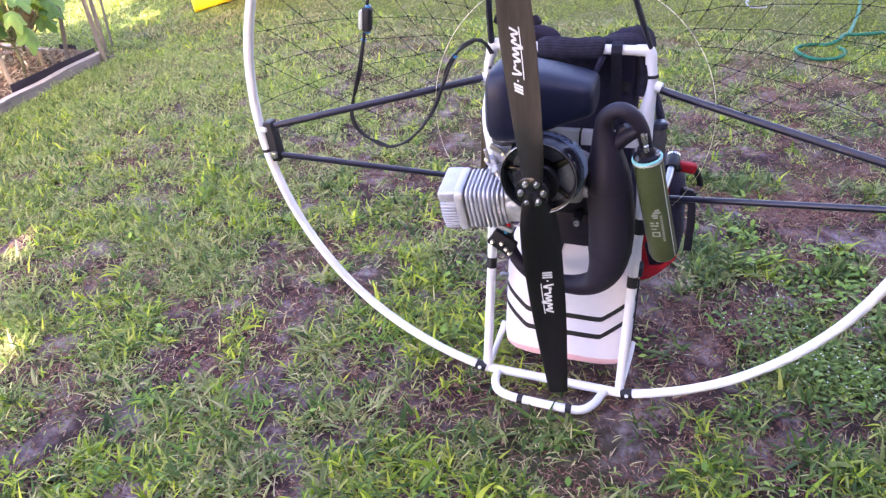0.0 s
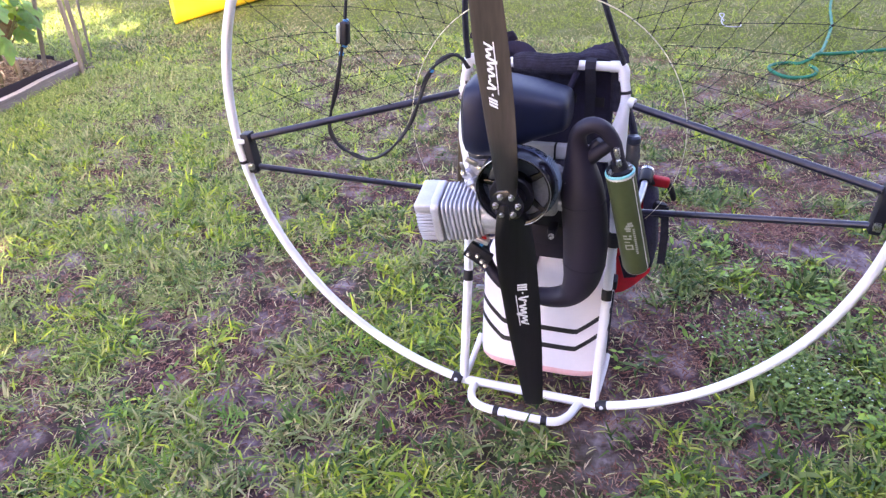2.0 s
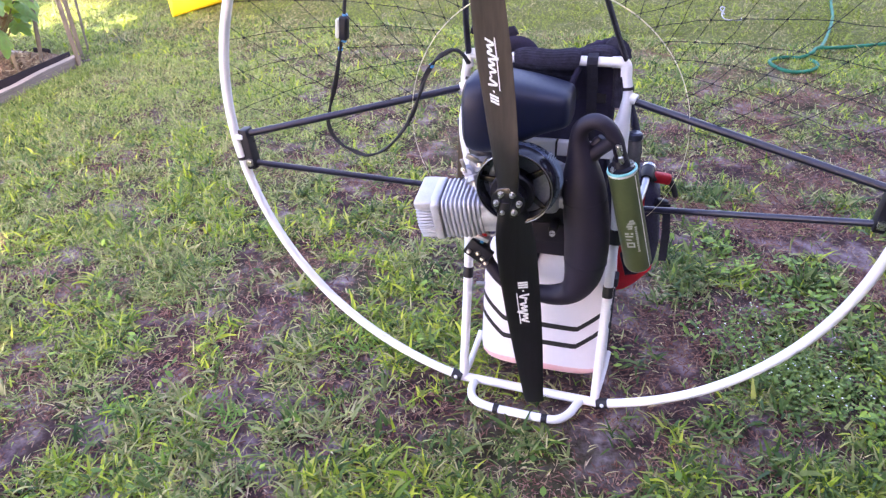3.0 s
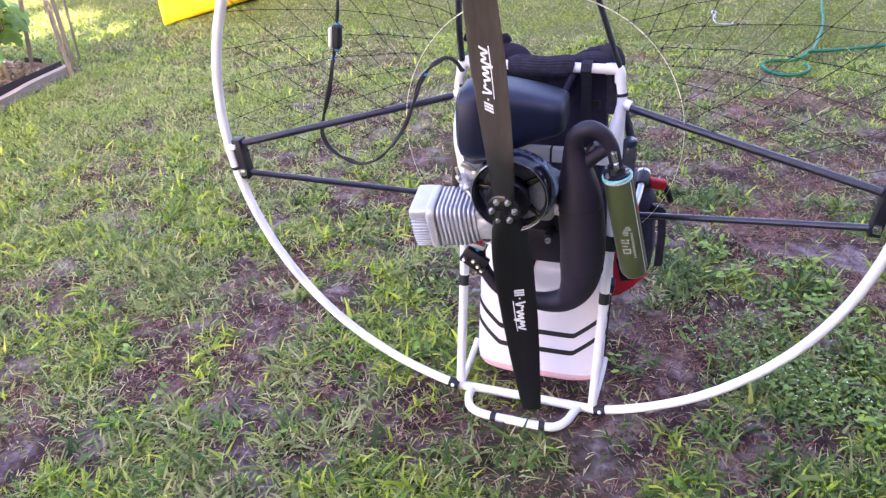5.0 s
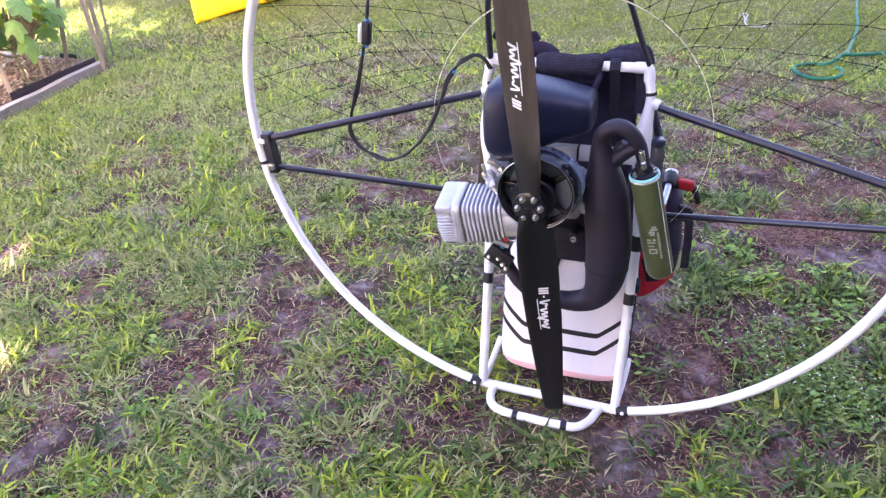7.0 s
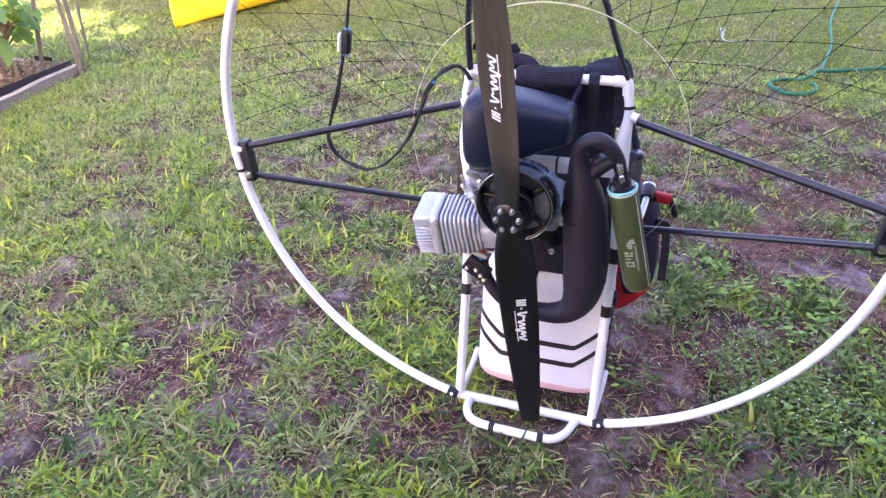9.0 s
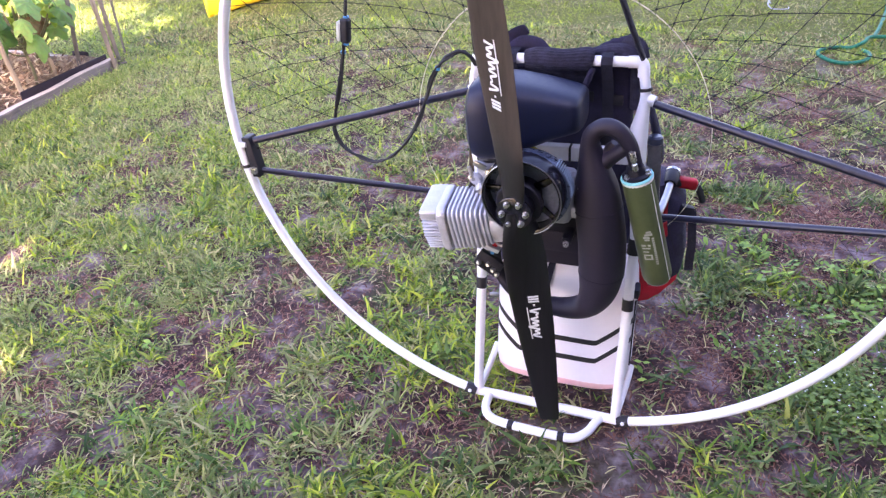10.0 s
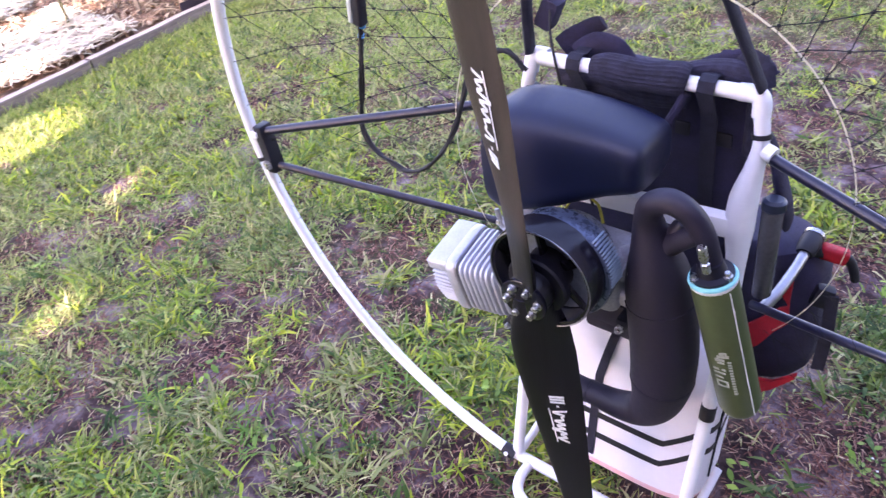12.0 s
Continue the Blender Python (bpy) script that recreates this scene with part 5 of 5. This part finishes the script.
def build_plant(at, count, spread, height, seed, label):
    plant = thing("vegetable_plant", label, "plant", at, "vegetable plants")
    rng = random.Random(seed)
    stem = part("stem", tube(smooth_path([(0, 0, 0), (0.01, 0.0, 0.1), (-0.01, 0.01, 0.22), (0.01, 0.02, height * 0.9)], 5), [0.011 - 0.0004 * i for i in range(16)], 8), PLANT_STEM, plant, "green brown stem")
    for k in range(count):
        a = k * 2.4 + rng.uniform(-0.4, 0.4)
        h = height * (0.64 + 0.5 * (k / count)) + rng.uniform(-0.03, 0.03)
        reach = spread * (0.45 + 0.55 * rng.random()) * (1.05 - 0.4 * k / count)
        tip = Vector((math.cos(a) * reach, math.sin(a) * reach, h))
        part("leaf_stalk", tube(smooth_path([(0, 0, h * 0.55), tuple(tip * 0.5 + Vector((0, 0, 0.06))), tuple(tip)], 4), 0.0042, 6), PLANT_STEM, plant)
        size = rng.uniform(0.1, 0.165)
        bm = leaf_mesh(size, 5, rng.uniform(0.5, 1.1))
        m = Matrix.Translation(tip) @ pose(0, 0, 0, 0, 0, math.degrees(a) - 90) @ pose(0, 0, 0, rng.uniform(-35, -5), rng.uniform(-15, 15), 0)
        bmesh.ops.transform(bm, matrix=m, verts=bm.verts)
        part("leaf", bm, LEAF_BROWN if k % 9 == 5 else SQUASH, plant)


build_plant((-3.41, 1.64, 0.03), 26, 0.24, 0.5, 3, "broad-leaved green vegetable plant growing in mulch")
build_plant((-3.84, 1.54, 0.03), 22, 0.26, 0.55, 8, "broad-leaved green vegetable plant growing in mulch")
build_plant((-3.72, 0.98, 0.03), 10, 0.22, 0.46, 12, "broad-leaved green vegetable plant growing in mulch")
build_plant((-3.52, 1.86, 0.03), 14, 0.2, 0.46, 21, "broad-leaved green vegetable plant growing in mulch")
build_plant((-3.78, 2.0, 0.03), 15, 0.24, 0.5, 17, "broad-leaved green vegetable plant growing in mulch")


# ---- yellow kayak, hose and small things on the lawn ----
def build_kayak():
    boat = thing("kayak", "bright yellow plastic kayak lying on the lawn", "kayak", (-3.275, 3.085, 0.0))
    boat.rotation_euler = (0, 0, radians(82))
    rows = [(0.0, 0.02, 1.1), (0.008, 0.05, 1.1), (0.05, 0.08, 1.1), (0.3, 0.27, 1.05), (0.6, 0.51, 1.0), (1.0, 0.8, 1.0), (1.5, 1.0, 1.0), (2.2, 1.0, 1.0), (2.8, 0.7, 1.0), (3.25, 0.06, 1.05)]
    rings = [[Vector((x, 0.34 * w * c, 0.01 + 0.15 * h + 0.15 * h * s)) for c, s in superellipse(36, 5.0)] for x, w, h in rows]
    hull = part("hull", loft(rings), KAYAK, boat, "yellow moulded hull")
    part("gunwale", tube([(x, -0.345 * w, 0.25 * h) for x, w, h in rows[1:]], 0.012, 8), KAYAK, hull)


build_kayak()


def build_hose():
    pts = [(0.825 + 0.118 * math.cos(a), 2.81 + 0.125 * math.sin(a), ground_height(0.825 + 0.118 * math.cos(a), 2.81 + 0.125 * math.sin(a)) + 0.016 + 0.004 * math.sin(a * 2 + 1)) for a in (radians(40 - 330 * i / 14) for i in range(15))]
    pts += [(0.93, 2.98, 0.03), (0.96, 3.06, 0.03), (1.08, 3.12, 0.022), (1.4, 3.28, 0.02), (1.9, 3.6, 0.028), (2.6, 3.75, 0.03)]
    hose = tube(smooth_path(pts, 5), 0.0095, 10)
    tagged(link("garden_hose", hose, HOSE), "green garden hose coiled once on the grass", "hose")
    tail = tube(smooth_path([(0.98, 3.08, 0.03), (1.03, 3.3, 0.018), (1.11, 3.75, 0.012), (1.16, 4.3, 0.012), (1.3, 5.0, 0.014)], 5), 0.0095, 10)
    tagged(link("garden_hose", tail, HOSE), "green garden hose lying straight on the grass", "hose")
    wire = tube(smooth_path([(0.47, 3.64, 0.04), (0.44, 3.72, 0.06), (0.47, 3.76, 0.05), (0.455, 3.66, 0.035), (0.48, 3.54, 0.035), (0.56, 3.52, 0.04), (0.57, 3.56, 0.04)], 5), 0.0038, 8)
    tagged(link("bent_wire", wire, STEEL), "pale bent wire hook lying on the grass", "wire")


build_hose()


# ---- unseen trees, added so their crowns break the sun into spots ----
def build_dapple_tree(at, openings, seed, label):
    """openings: places on the lawn, with a radius, kept free of leaves so the sun reaches them."""
    tree = thing("tree", label, "tree", at, "garden trees")
    rng = np.random.default_rng(seed)
    trunk = part("trunk", tube(smooth_path([(0, 0, 0), (0.05, 0, 0.8), (-0.05, 0.05, 1.8), (0.05, 0, 2.8), (0, 0, 4.4)], 5), [0.14 - 0.005 * i for i in range(21)], 12), BARK, tree)
    for k in range(7):
        a = k * 0.9
        part("limb", tube(smooth_path([(0, 0, 2.0 + 0.25 * k), (0.35 * math.cos(a), 0.35 * math.sin(a), 2.5 + 0.27 * k), (0.8 * math.cos(a), 0.8 * math.sin(a), 2.9 + 0.28 * k)], 4), [0.05 - 0.004 * i for i in range(9)], 8), BARK, trunk)
    v, f = [], []
    for k in range(8000):
        while True:
            p = rng.uniform(-1, 1, 3)
            if abs(p[0]) ** 3 + abs(p[1]) ** 3 + abs(p[2]) ** 3 < 1:
                break
        c = np.array((p[0] * 0.92 + 0.12 * p[2], p[1] * 0.9, 3.75 + p[2] * 1.85))
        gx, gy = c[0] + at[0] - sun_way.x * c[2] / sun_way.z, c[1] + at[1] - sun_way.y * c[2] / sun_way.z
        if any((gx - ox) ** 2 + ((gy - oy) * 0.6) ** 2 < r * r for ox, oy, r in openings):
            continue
        u = rng.normal(size=3)
        u /= np.linalg.norm(u)
        w = np.cross(u, rng.normal(size=3))
        w /= np.linalg.norm(w)
        l, h = 0.10, 0.05
        b = len(v)
        v += [tuple(c - u * l), tuple(c + w * h), tuple(c + u * l), tuple(c - w * h)]
        f.append((b, b + 1, b + 2, b + 3))
    crown = mesh_from("crown", v, f, CROWN)
    crown.parent = tree


# where the added crowns are opened to let sun spots through
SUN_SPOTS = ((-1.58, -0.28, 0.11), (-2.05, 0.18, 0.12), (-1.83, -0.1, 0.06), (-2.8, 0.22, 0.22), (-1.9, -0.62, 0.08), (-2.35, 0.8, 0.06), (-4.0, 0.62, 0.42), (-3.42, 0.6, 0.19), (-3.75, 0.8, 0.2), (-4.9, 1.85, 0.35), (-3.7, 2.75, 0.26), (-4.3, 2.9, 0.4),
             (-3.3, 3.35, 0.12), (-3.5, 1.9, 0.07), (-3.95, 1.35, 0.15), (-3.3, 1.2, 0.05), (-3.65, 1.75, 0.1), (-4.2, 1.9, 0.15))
build_dapple_tree((-0.9, -6.0, 0), SUN_SPOTS, 11, "leafy tree out of view, added to dapple the sun")
build_dapple_tree((-2.55, -6.1, 0), SUN_SPOTS, 12, "second leafy tree out of view, added to dapple the sun")


# ---- grass ----
def blades(name, label, mat, base, length, width, lean, curl, seed, segments=3, category="grass"):
    """Many bent, tapered blades as one mesh. base: (n, 2) places; the rest one number for each blade."""
    rng = np.random.default_rng(seed)
    n = len(base)
    az = rng.random(n) * 2 * np.pi
    z0 = np.array([ground_height(x, y) for x, y in base]) - 0.004
    pos = np.c_[base, z0]
    out = np.c_[np.cos(az), np.sin(az), np.zeros(n)]
    side = np.c_[-np.sin(az), np.cos(az), np.zeros(n)]
    twist = rng.uniform(-0.5, 0.5, n)
    side = side + np.c_[np.zeros((n, 2)), twist]
    rows = [pos.copy()]
    step = length / segments
    for s in range(segments):
        ang = lean + curl * (s + 0.5) / segments
        pos = pos + out * (np.sin(ang) * step)[:, None] + np.array((0, 0, 1.0)) * (np.cos(ang) * step)[:, None]
        pos[:, 2] = np.maximum(pos[:, 2], z0 + 0.006)
        rows.append(pos.copy())
    verts = []
    for s in range(segments):
        w = width * (0.75, 1.0, 0.72, 0.4)[s] / 2
        verts += [rows[s] - side * w[:, None], rows[s] + side * w[:, None]]
    verts.append(rows[-1])
    per = 2 * segments + 1
    vs = np.stack(verts, 1).reshape(-1, 3)
    start = np.arange(n)[:, None] * per
    quads = np.concatenate([start + np.array((2 * s, 2 * s + 1, 2 * s + 3, 2 * s + 2)) for s in range(segments - 1)])
    tris = start + np.array((per - 3, per - 2, per - 1))
    me = bpy.data.meshes.new(name)
    loops = np.concatenate([quads.ravel(), tris.ravel()]).astype(np.int32)
    starts = np.concatenate([np.arange(len(quads)) * 4, len(quads) * 4 + np.arange(n) * 3]).astype(np.int32)
    me.vertices.add(len(vs))
    me.vertices.foreach_set("co", vs.astype(np.float32).ravel())
    me.loops.add(len(loops))
    me.loops.foreach_set("vertex_index", loops)
    me.polygons.add(len(starts))
    me.polygons.foreach_set("loop_start", starts)
    me.update(calc_edges=True)
    me.validate()
    me.materials.append(mat)
    me.polygons.foreach_set("use_smooth", [True] * len(me.polygons))
    return tagged(new(name, me), label, category, kind="stuff")


def ease(v, a, b):
    return max(0.0, min(1.0, (v - a) / (b - a)))


BARE = ((0.53, 0.56, 0.09), (0.45, 0.44, 0.08), (0.43, 0.3, 0.06), (0.68, 0.03, 0.07), (0.28, -0.16, 0.1), (-1.16, 0.0, 0.08), (-0.99, -0.17, 0.08), (-1.18, -0.5, 0.1),
        (-0.9, 0.43, 0.08), (-0.45, -0.32, 0.06), (-1.39, -0.22, 0.08), (0.32, 0.12, 0.07), (0.37, 0.3, 0.08))


def cover(x, y):
    """How thick the sward stands, 0 bare to 1 full."""
    c = 0.47 + 0.3 * noise.noise((x * 1.3 + 4, y * 1.3, 0)) + 0.75 * noise.noise((x * 3.6, y * 3.6, 7)) + 0.75 * noise.noise((x * 8.5, y * 8.5, 3)) + 0.4 * noise.noise((x * 19, y * 19, 11))
    c += 0.2 * ease(-x, 1.0, 1.8) + 0.35 * ease(-x, 2.0, 2.8) + 0.5 * ease(y, 2.2, 3.3)
    c -= 0.2 * ease(x, 0.1, 0.5) * ease(y, 0.2, 0.7) * (1 - ease(y, 2.0, 2.8))      # worn ground behind the motor
    for bx, by, r in BARE:
        c -= 0.75 * math.exp(-((x - bx) ** 2 + (y - by) ** 2) / (r * r))
    return max(0.02, min(1.0, c))


def patch(x, y):
    """Which of two kinds of grass holds the ground, 0 to 1."""
    return max(0.0, min(1.0, 0.5 + 1.9 * noise.noise((x * 2.3, y * 2.3, 51)) + 0.8 * noise.noise((x * 7, y * 7, 52))))


def in_bed(x, y):
    return y < 2.16 and x < -3.06 - 0.041 * (y + 1.2)


def scatter(rng, n, x0, x1, y0, y1, power=1.0, floor=0.0, bare=False, kind=0):
    """kind: 1 and -1 keep to the ground of the one or the other sort of grass."""
    out = []
    while len(out) < n:
        x, y = rng.uniform(x0, x1), rng.uniform(y0, y1)
        if in_bed(x, y):
            continue
        thick = cover(x, y)
        if kind:
            sort = patch(x, y)
            if rng.random() > 0.06 + 0.94 * (sort if kind > 0 else 1 - sort):
                continue
        if bare:
            thick = 0.12 + max(0.0, 0.85 - thick) * max(0.0, 0.5 + 1.8 * noise.noise((x * 4, y * 4, 21)))
            if rng.random() < thick:
                out.append((x, y))
        elif rng.random() < max(floor, thick ** power):
            out.append((x, y))
    return np.array(out)


def tufts(rng, centres, low, high, spread):
    """Blades round each centre, and the size of their tuft."""
    rows, size = [], []
    for x, y in centres:
        k = rng.integers(low, high)
        rows.append(np.c_[rng.normal(x, spread, k), rng.normal(y, spread, k)])
        size += [rng.uniform(0.6, 1.45)] * k
    p, size = np.concatenate(rows), np.array(size)
    keep = np.array([not in_bed(*q) and rng.random() > 0.35 * ease(-q[0], 1.3, 2.0) for q in p])
    return p[keep], size[keep]


def grow_lawn():
    rng = np.random.default_rng(21)
    u = lambda n, a, b: rng.uniform(a, b, n)
    right = (0.25, 1.7, -0.5, 1.3)
    near, mid, far, corner = (-3.16, 1.7, -0.95, 1.3), (-3.6, 2.3, 1.3, 3.2), (-6.0, 3.1, 3.2, 7.2), (-6.5, -3.5, 2.17, 3.3)
    # broad blades in tufts
    for area, count, low, high, spread, seed, mat, tone, kind in (
            (near, 2900, 6, 15, 0.011, 1, BROAD, "bright", 1), (near, 900, 6, 14, 0.028, 16, BROAD, "bright", 1), (near, 1900, 6, 14, 0.014, 9, BROAD_DARK, "dark", 0), (near, 1700, 6, 14, 0.015, 32, BROAD_GREY, "grey", -1),
            (right, 1300, 5, 12, 0.014, 13, BROAD_DARK, "dark", 0), (mid, 1900, 6, 12, 0.016, 2, BROAD, "bright", 1), (mid, 1500, 6, 12, 0.026, 10, BROAD_DARK, "dark", 0), (mid, 900, 6, 12, 0.024, 33, BROAD_GREY, "grey", -1),
            (far, 1800, 6, 12, 0.08, 3, LAWN_FAR, "bright", 0), (corner, 500, 6, 12, 0.04, 14, BROAD, "bright", 0)):
        p, size = tufts(rng, scatter(rng, count, *area, power=2.0, kind=kind), low, high, spread)
        n = len(p)
        long = u(n, 0.02, 0.062) * size * (1.1 if area in (far, corner) else 0.88 if area is mid else 1.0)
        blades("broad_grass", "tufts of broad " + tone + " green grass blades", mat, p, long, long * u(n, 0.07, 0.14) + 0.0019, u(n, 0.25, 1.25), u(n, 0.2, 2.0), seed, 4 if area is near else 3)
    # fine low sward
    left = (-3.2, -1.1, -0.5, 2.3)
    verge = (-3.16, -2.98, -0.5, 2.15)
    for area, count, power, width, tall, seed, mat, tone, kind in (
            (near, 34000, 2.8, 1.6, 1.45, 4, FINE, "pale grey-green", 0), (near, 24000, 2.6, 1.9, 1.5, 34, FINE_GREEN, "fresh green", 0), (left, 38000, 0.9, 1.5, 1.2, 17, FINE_GREEN, "fresh green", 0), (left, 24000, 0.9, 1.5, 1.15, 36, LAWN_PALE, "pale fresh green", 0), (verge, 5000, 0.3, 1.5, 2.2, 35, FINE_GREEN, "long fresh green", 0),
            (mid, 26000, 1.2, 1.4, 1.1, 5, FINE, "pale grey-green", -1), (mid, 62000, 1.2, 1.6, 1.1, 18, FINE_GREEN, "fresh green", 1),
            (far, 40000, 0.5, 2.4, 0.9, 6, LAWN_TAN, "tan and green", -1), (far, 95000, 0.4, 2.4, 0.95, 19, LAWN_FAR, "fresh green", 1), (corner, 26000, 0.5, 2.2, 1.3, 15, FINE_GREEN, "fresh green", 0)):
        p = scatter(rng, count, *area, power=power, floor=0.05, kind=kind)
        n = len(p)
        close = area is near
        blades("fine_grass", "low sward of thin " + tone + " grass", mat, p, u(n, 0.012, 0.045) * tall, u(n, 0.0012, 0.003) * width, u(n, 0.4, 1.45), u(n, 0.1, 2.4 if close else 1.2), seed, 3 if close else 2)
    # the same sward further out, thin and coarse
    for area, count, seed in (((-3.1, 2.3, -1.7, -0.95), 13000, 38), ((1.7, 2.6, -0.95, 1.3), 7000, 39), ((-6.0, 3.4, -4.5, -0.95), 14000, 23), ((1.7, 3.4, -0.95, 7.2), 12000, 24), ((-9.0, -6.0, -4.5, 7.2), 8000, 25), ((-9.0, 3.4, 7.2, 10.0), 10000, 26), ((-9.0, -1.5, -9.0, -4.8), 8000, 27)):
        p = scatter(rng, count, *area, power=0.7)
        n = len(p)
        blades("fine_grass", "low sward of coarse green grass", FINE_GREEN, p, u(n, 0.03, 0.07), u(n, 0.004, 0.008), u(n, 0.5, 1.4), u(n, 0.1, 1.2), seed, 2)
    # dead straw and brown thatch
    for area, count, mat, seed, words in ((near, 32000, DRY, 7, "dead straw among the grass"), (near, 50000, THATCH, 11, "red-brown thatch lying on the soil"), (mid, 16000, DRY, 8, "dead straw among the grass"), (mid, 26000, THATCH, 12, "red-brown thatch lying on the soil"), ((0.15, 2.2, 0.5, 2.4), 14000, THATCH, 37, "red-brown thatch lying on the soil")):
        p = scatter(rng, count, *area, power=0.6, floor=0.12, bare=mat is THATCH)
        n = len(p)
        blades("dry_grass", words, mat, p, u(n, 0.012, 0.046), u(n, 0.0012, 0.0032), u(n, 0.8, 1.5), u(n, 0.0, 1.4), seed, 3)

    # fallen leaf scraps on the soil
    for area, count, seed in ((near, 15000, 28), (mid, 5000, 29)):
        p = scatter(rng, count, *area, bare=True)
        n = len(p)
        blades("leaf_litter", "small red-brown leaf scraps on the soil", THATCH, p, u(n, 0.007, 0.02), u(n, 0.003, 0.008), u(n, 1.2, 1.57), u(n, -0.3, 0.5), seed, 2, "leaf litter")


grow_lawn()


def build_weeds():
    """Low round-leaved weeds, and small-leaved ones with specks of white flower, beside the motor."""
    rng = np.random.default_rng(31)
    fv, ff = [], []
    kinds = (
        # round bright leaves
        (WEED, "low round-leaved bright green weeds in the grass", (0.005, 0.011), (3, 6), False,
         ((0.62, 0.76, 0.08, 0.05, 40), (0.74, 0.64, 0.06, 0.07, 38), (0.84, 0.13, 0.06, 0.05, 26), (0.42, 0.86, 0.06, 0.05, 14), (0.95, 0.4, 0.1, 0.12, 40)), 110),
        # small leaves, in flower
        (WEED_FINE, "small-leaved dark green weeds in flower", (0.003, 0.0062), (6, 11), True,
         ((0.76, 0.22, 0.09, 0.06, 80), (0.65, 0.27, 0.08, 0.06, 60), (0.56, 0.38, 0.06, 0.06, 45), (0.66, 0.48, 0.09, 0.07, 30), (0.95, 0.28, 0.1, 0.1, 60)), 40))
    for mat, words, size, count, blooms, clumps, stray in kinds:
        v, f = [], []
        spots = [(rng.normal(cx, sx), rng.normal(cy, sy)) for cx, cy, sx, sy, m in clumps for i in range(m)]
        spots += [(rng.uniform(-2.2, 1.6), rng.uniform(-0.8, 1.2)) for i in range(stray)]
        for k, (x, y) in enumerate(spots):
            if abs(x) < 0.2 and -0.1 < y < 0.3 or noise.noise((x * 9, y * 9, 33)) < -0.18:
                continue
            for j in range(rng.integers(*count)):
                cx, cy = x + rng.normal(0, 0.017), y + rng.normal(0, 0.017)
                z = ground_height(cx, cy) + rng.uniform(0.008, 0.042)
                r, a, t = rng.uniform(*size), rng.random() * 6.28, rng.uniform(-0.9, 0.9)
                b = len(v)
                for s in range(6):
                    q = a + s * math.pi / 3
                    e = r * (1.35 if s % 3 == 0 else 0.8)
                    v.append((cx + e * math.cos(q), cy + e * math.sin(q), z + t * r * math.cos(q - a)))
                f.append(tuple(range(b, b + 6)))
            if blooms and k % 3 == 0 and x > 0.3:
                z = ground_height(x, y) + 0.047
                b = len(fv)
                for s in range(5):
                    fv.append((x + 0.0024 * math.cos(s * 1.2566), y + 0.0024 * math.sin(s * 1.2566), z))
                ff.append(tuple(range(b, b + 5)))
        tagged(mesh_from("low_weeds", v, f, mat), words, "weeds", kind="stuff")
    tagged(mesh_from("tiny_flowers", fv, ff, FLOWER), "tiny white flowers among low weeds", "flowers", kind="stuff")
    # coarse seedling tufts of wide soft blades
    p, size = tufts(rng, [(-0.74, -0.27), (-0.7, -0.3), (-0.77, -0.24), (-0.84, -0.46), (-0.8, -0.48), (-1.05, -0.35), (-1.0, -0.33), (-0.52, 0.08), (-0.49, 0.11), (-0.56, 0.05), (-0.5, 0.04), (-0.46, 0.07), (-0.55, 0.11), (0.5, 0.0), (0.47, 0.03)], 14, 22, 0.02)
    n = len(p)
    blades("broad_grass", "tufts of wide soft green grass blades", BROAD_SOFT, p, rng.uniform(0.035, 0.07, n) * size, rng.uniform(0.004, 0.0075, n), rng.uniform(0.5, 1.3, n), rng.uniform(0.2, 1.2, n), 41, 4)


build_weeds()
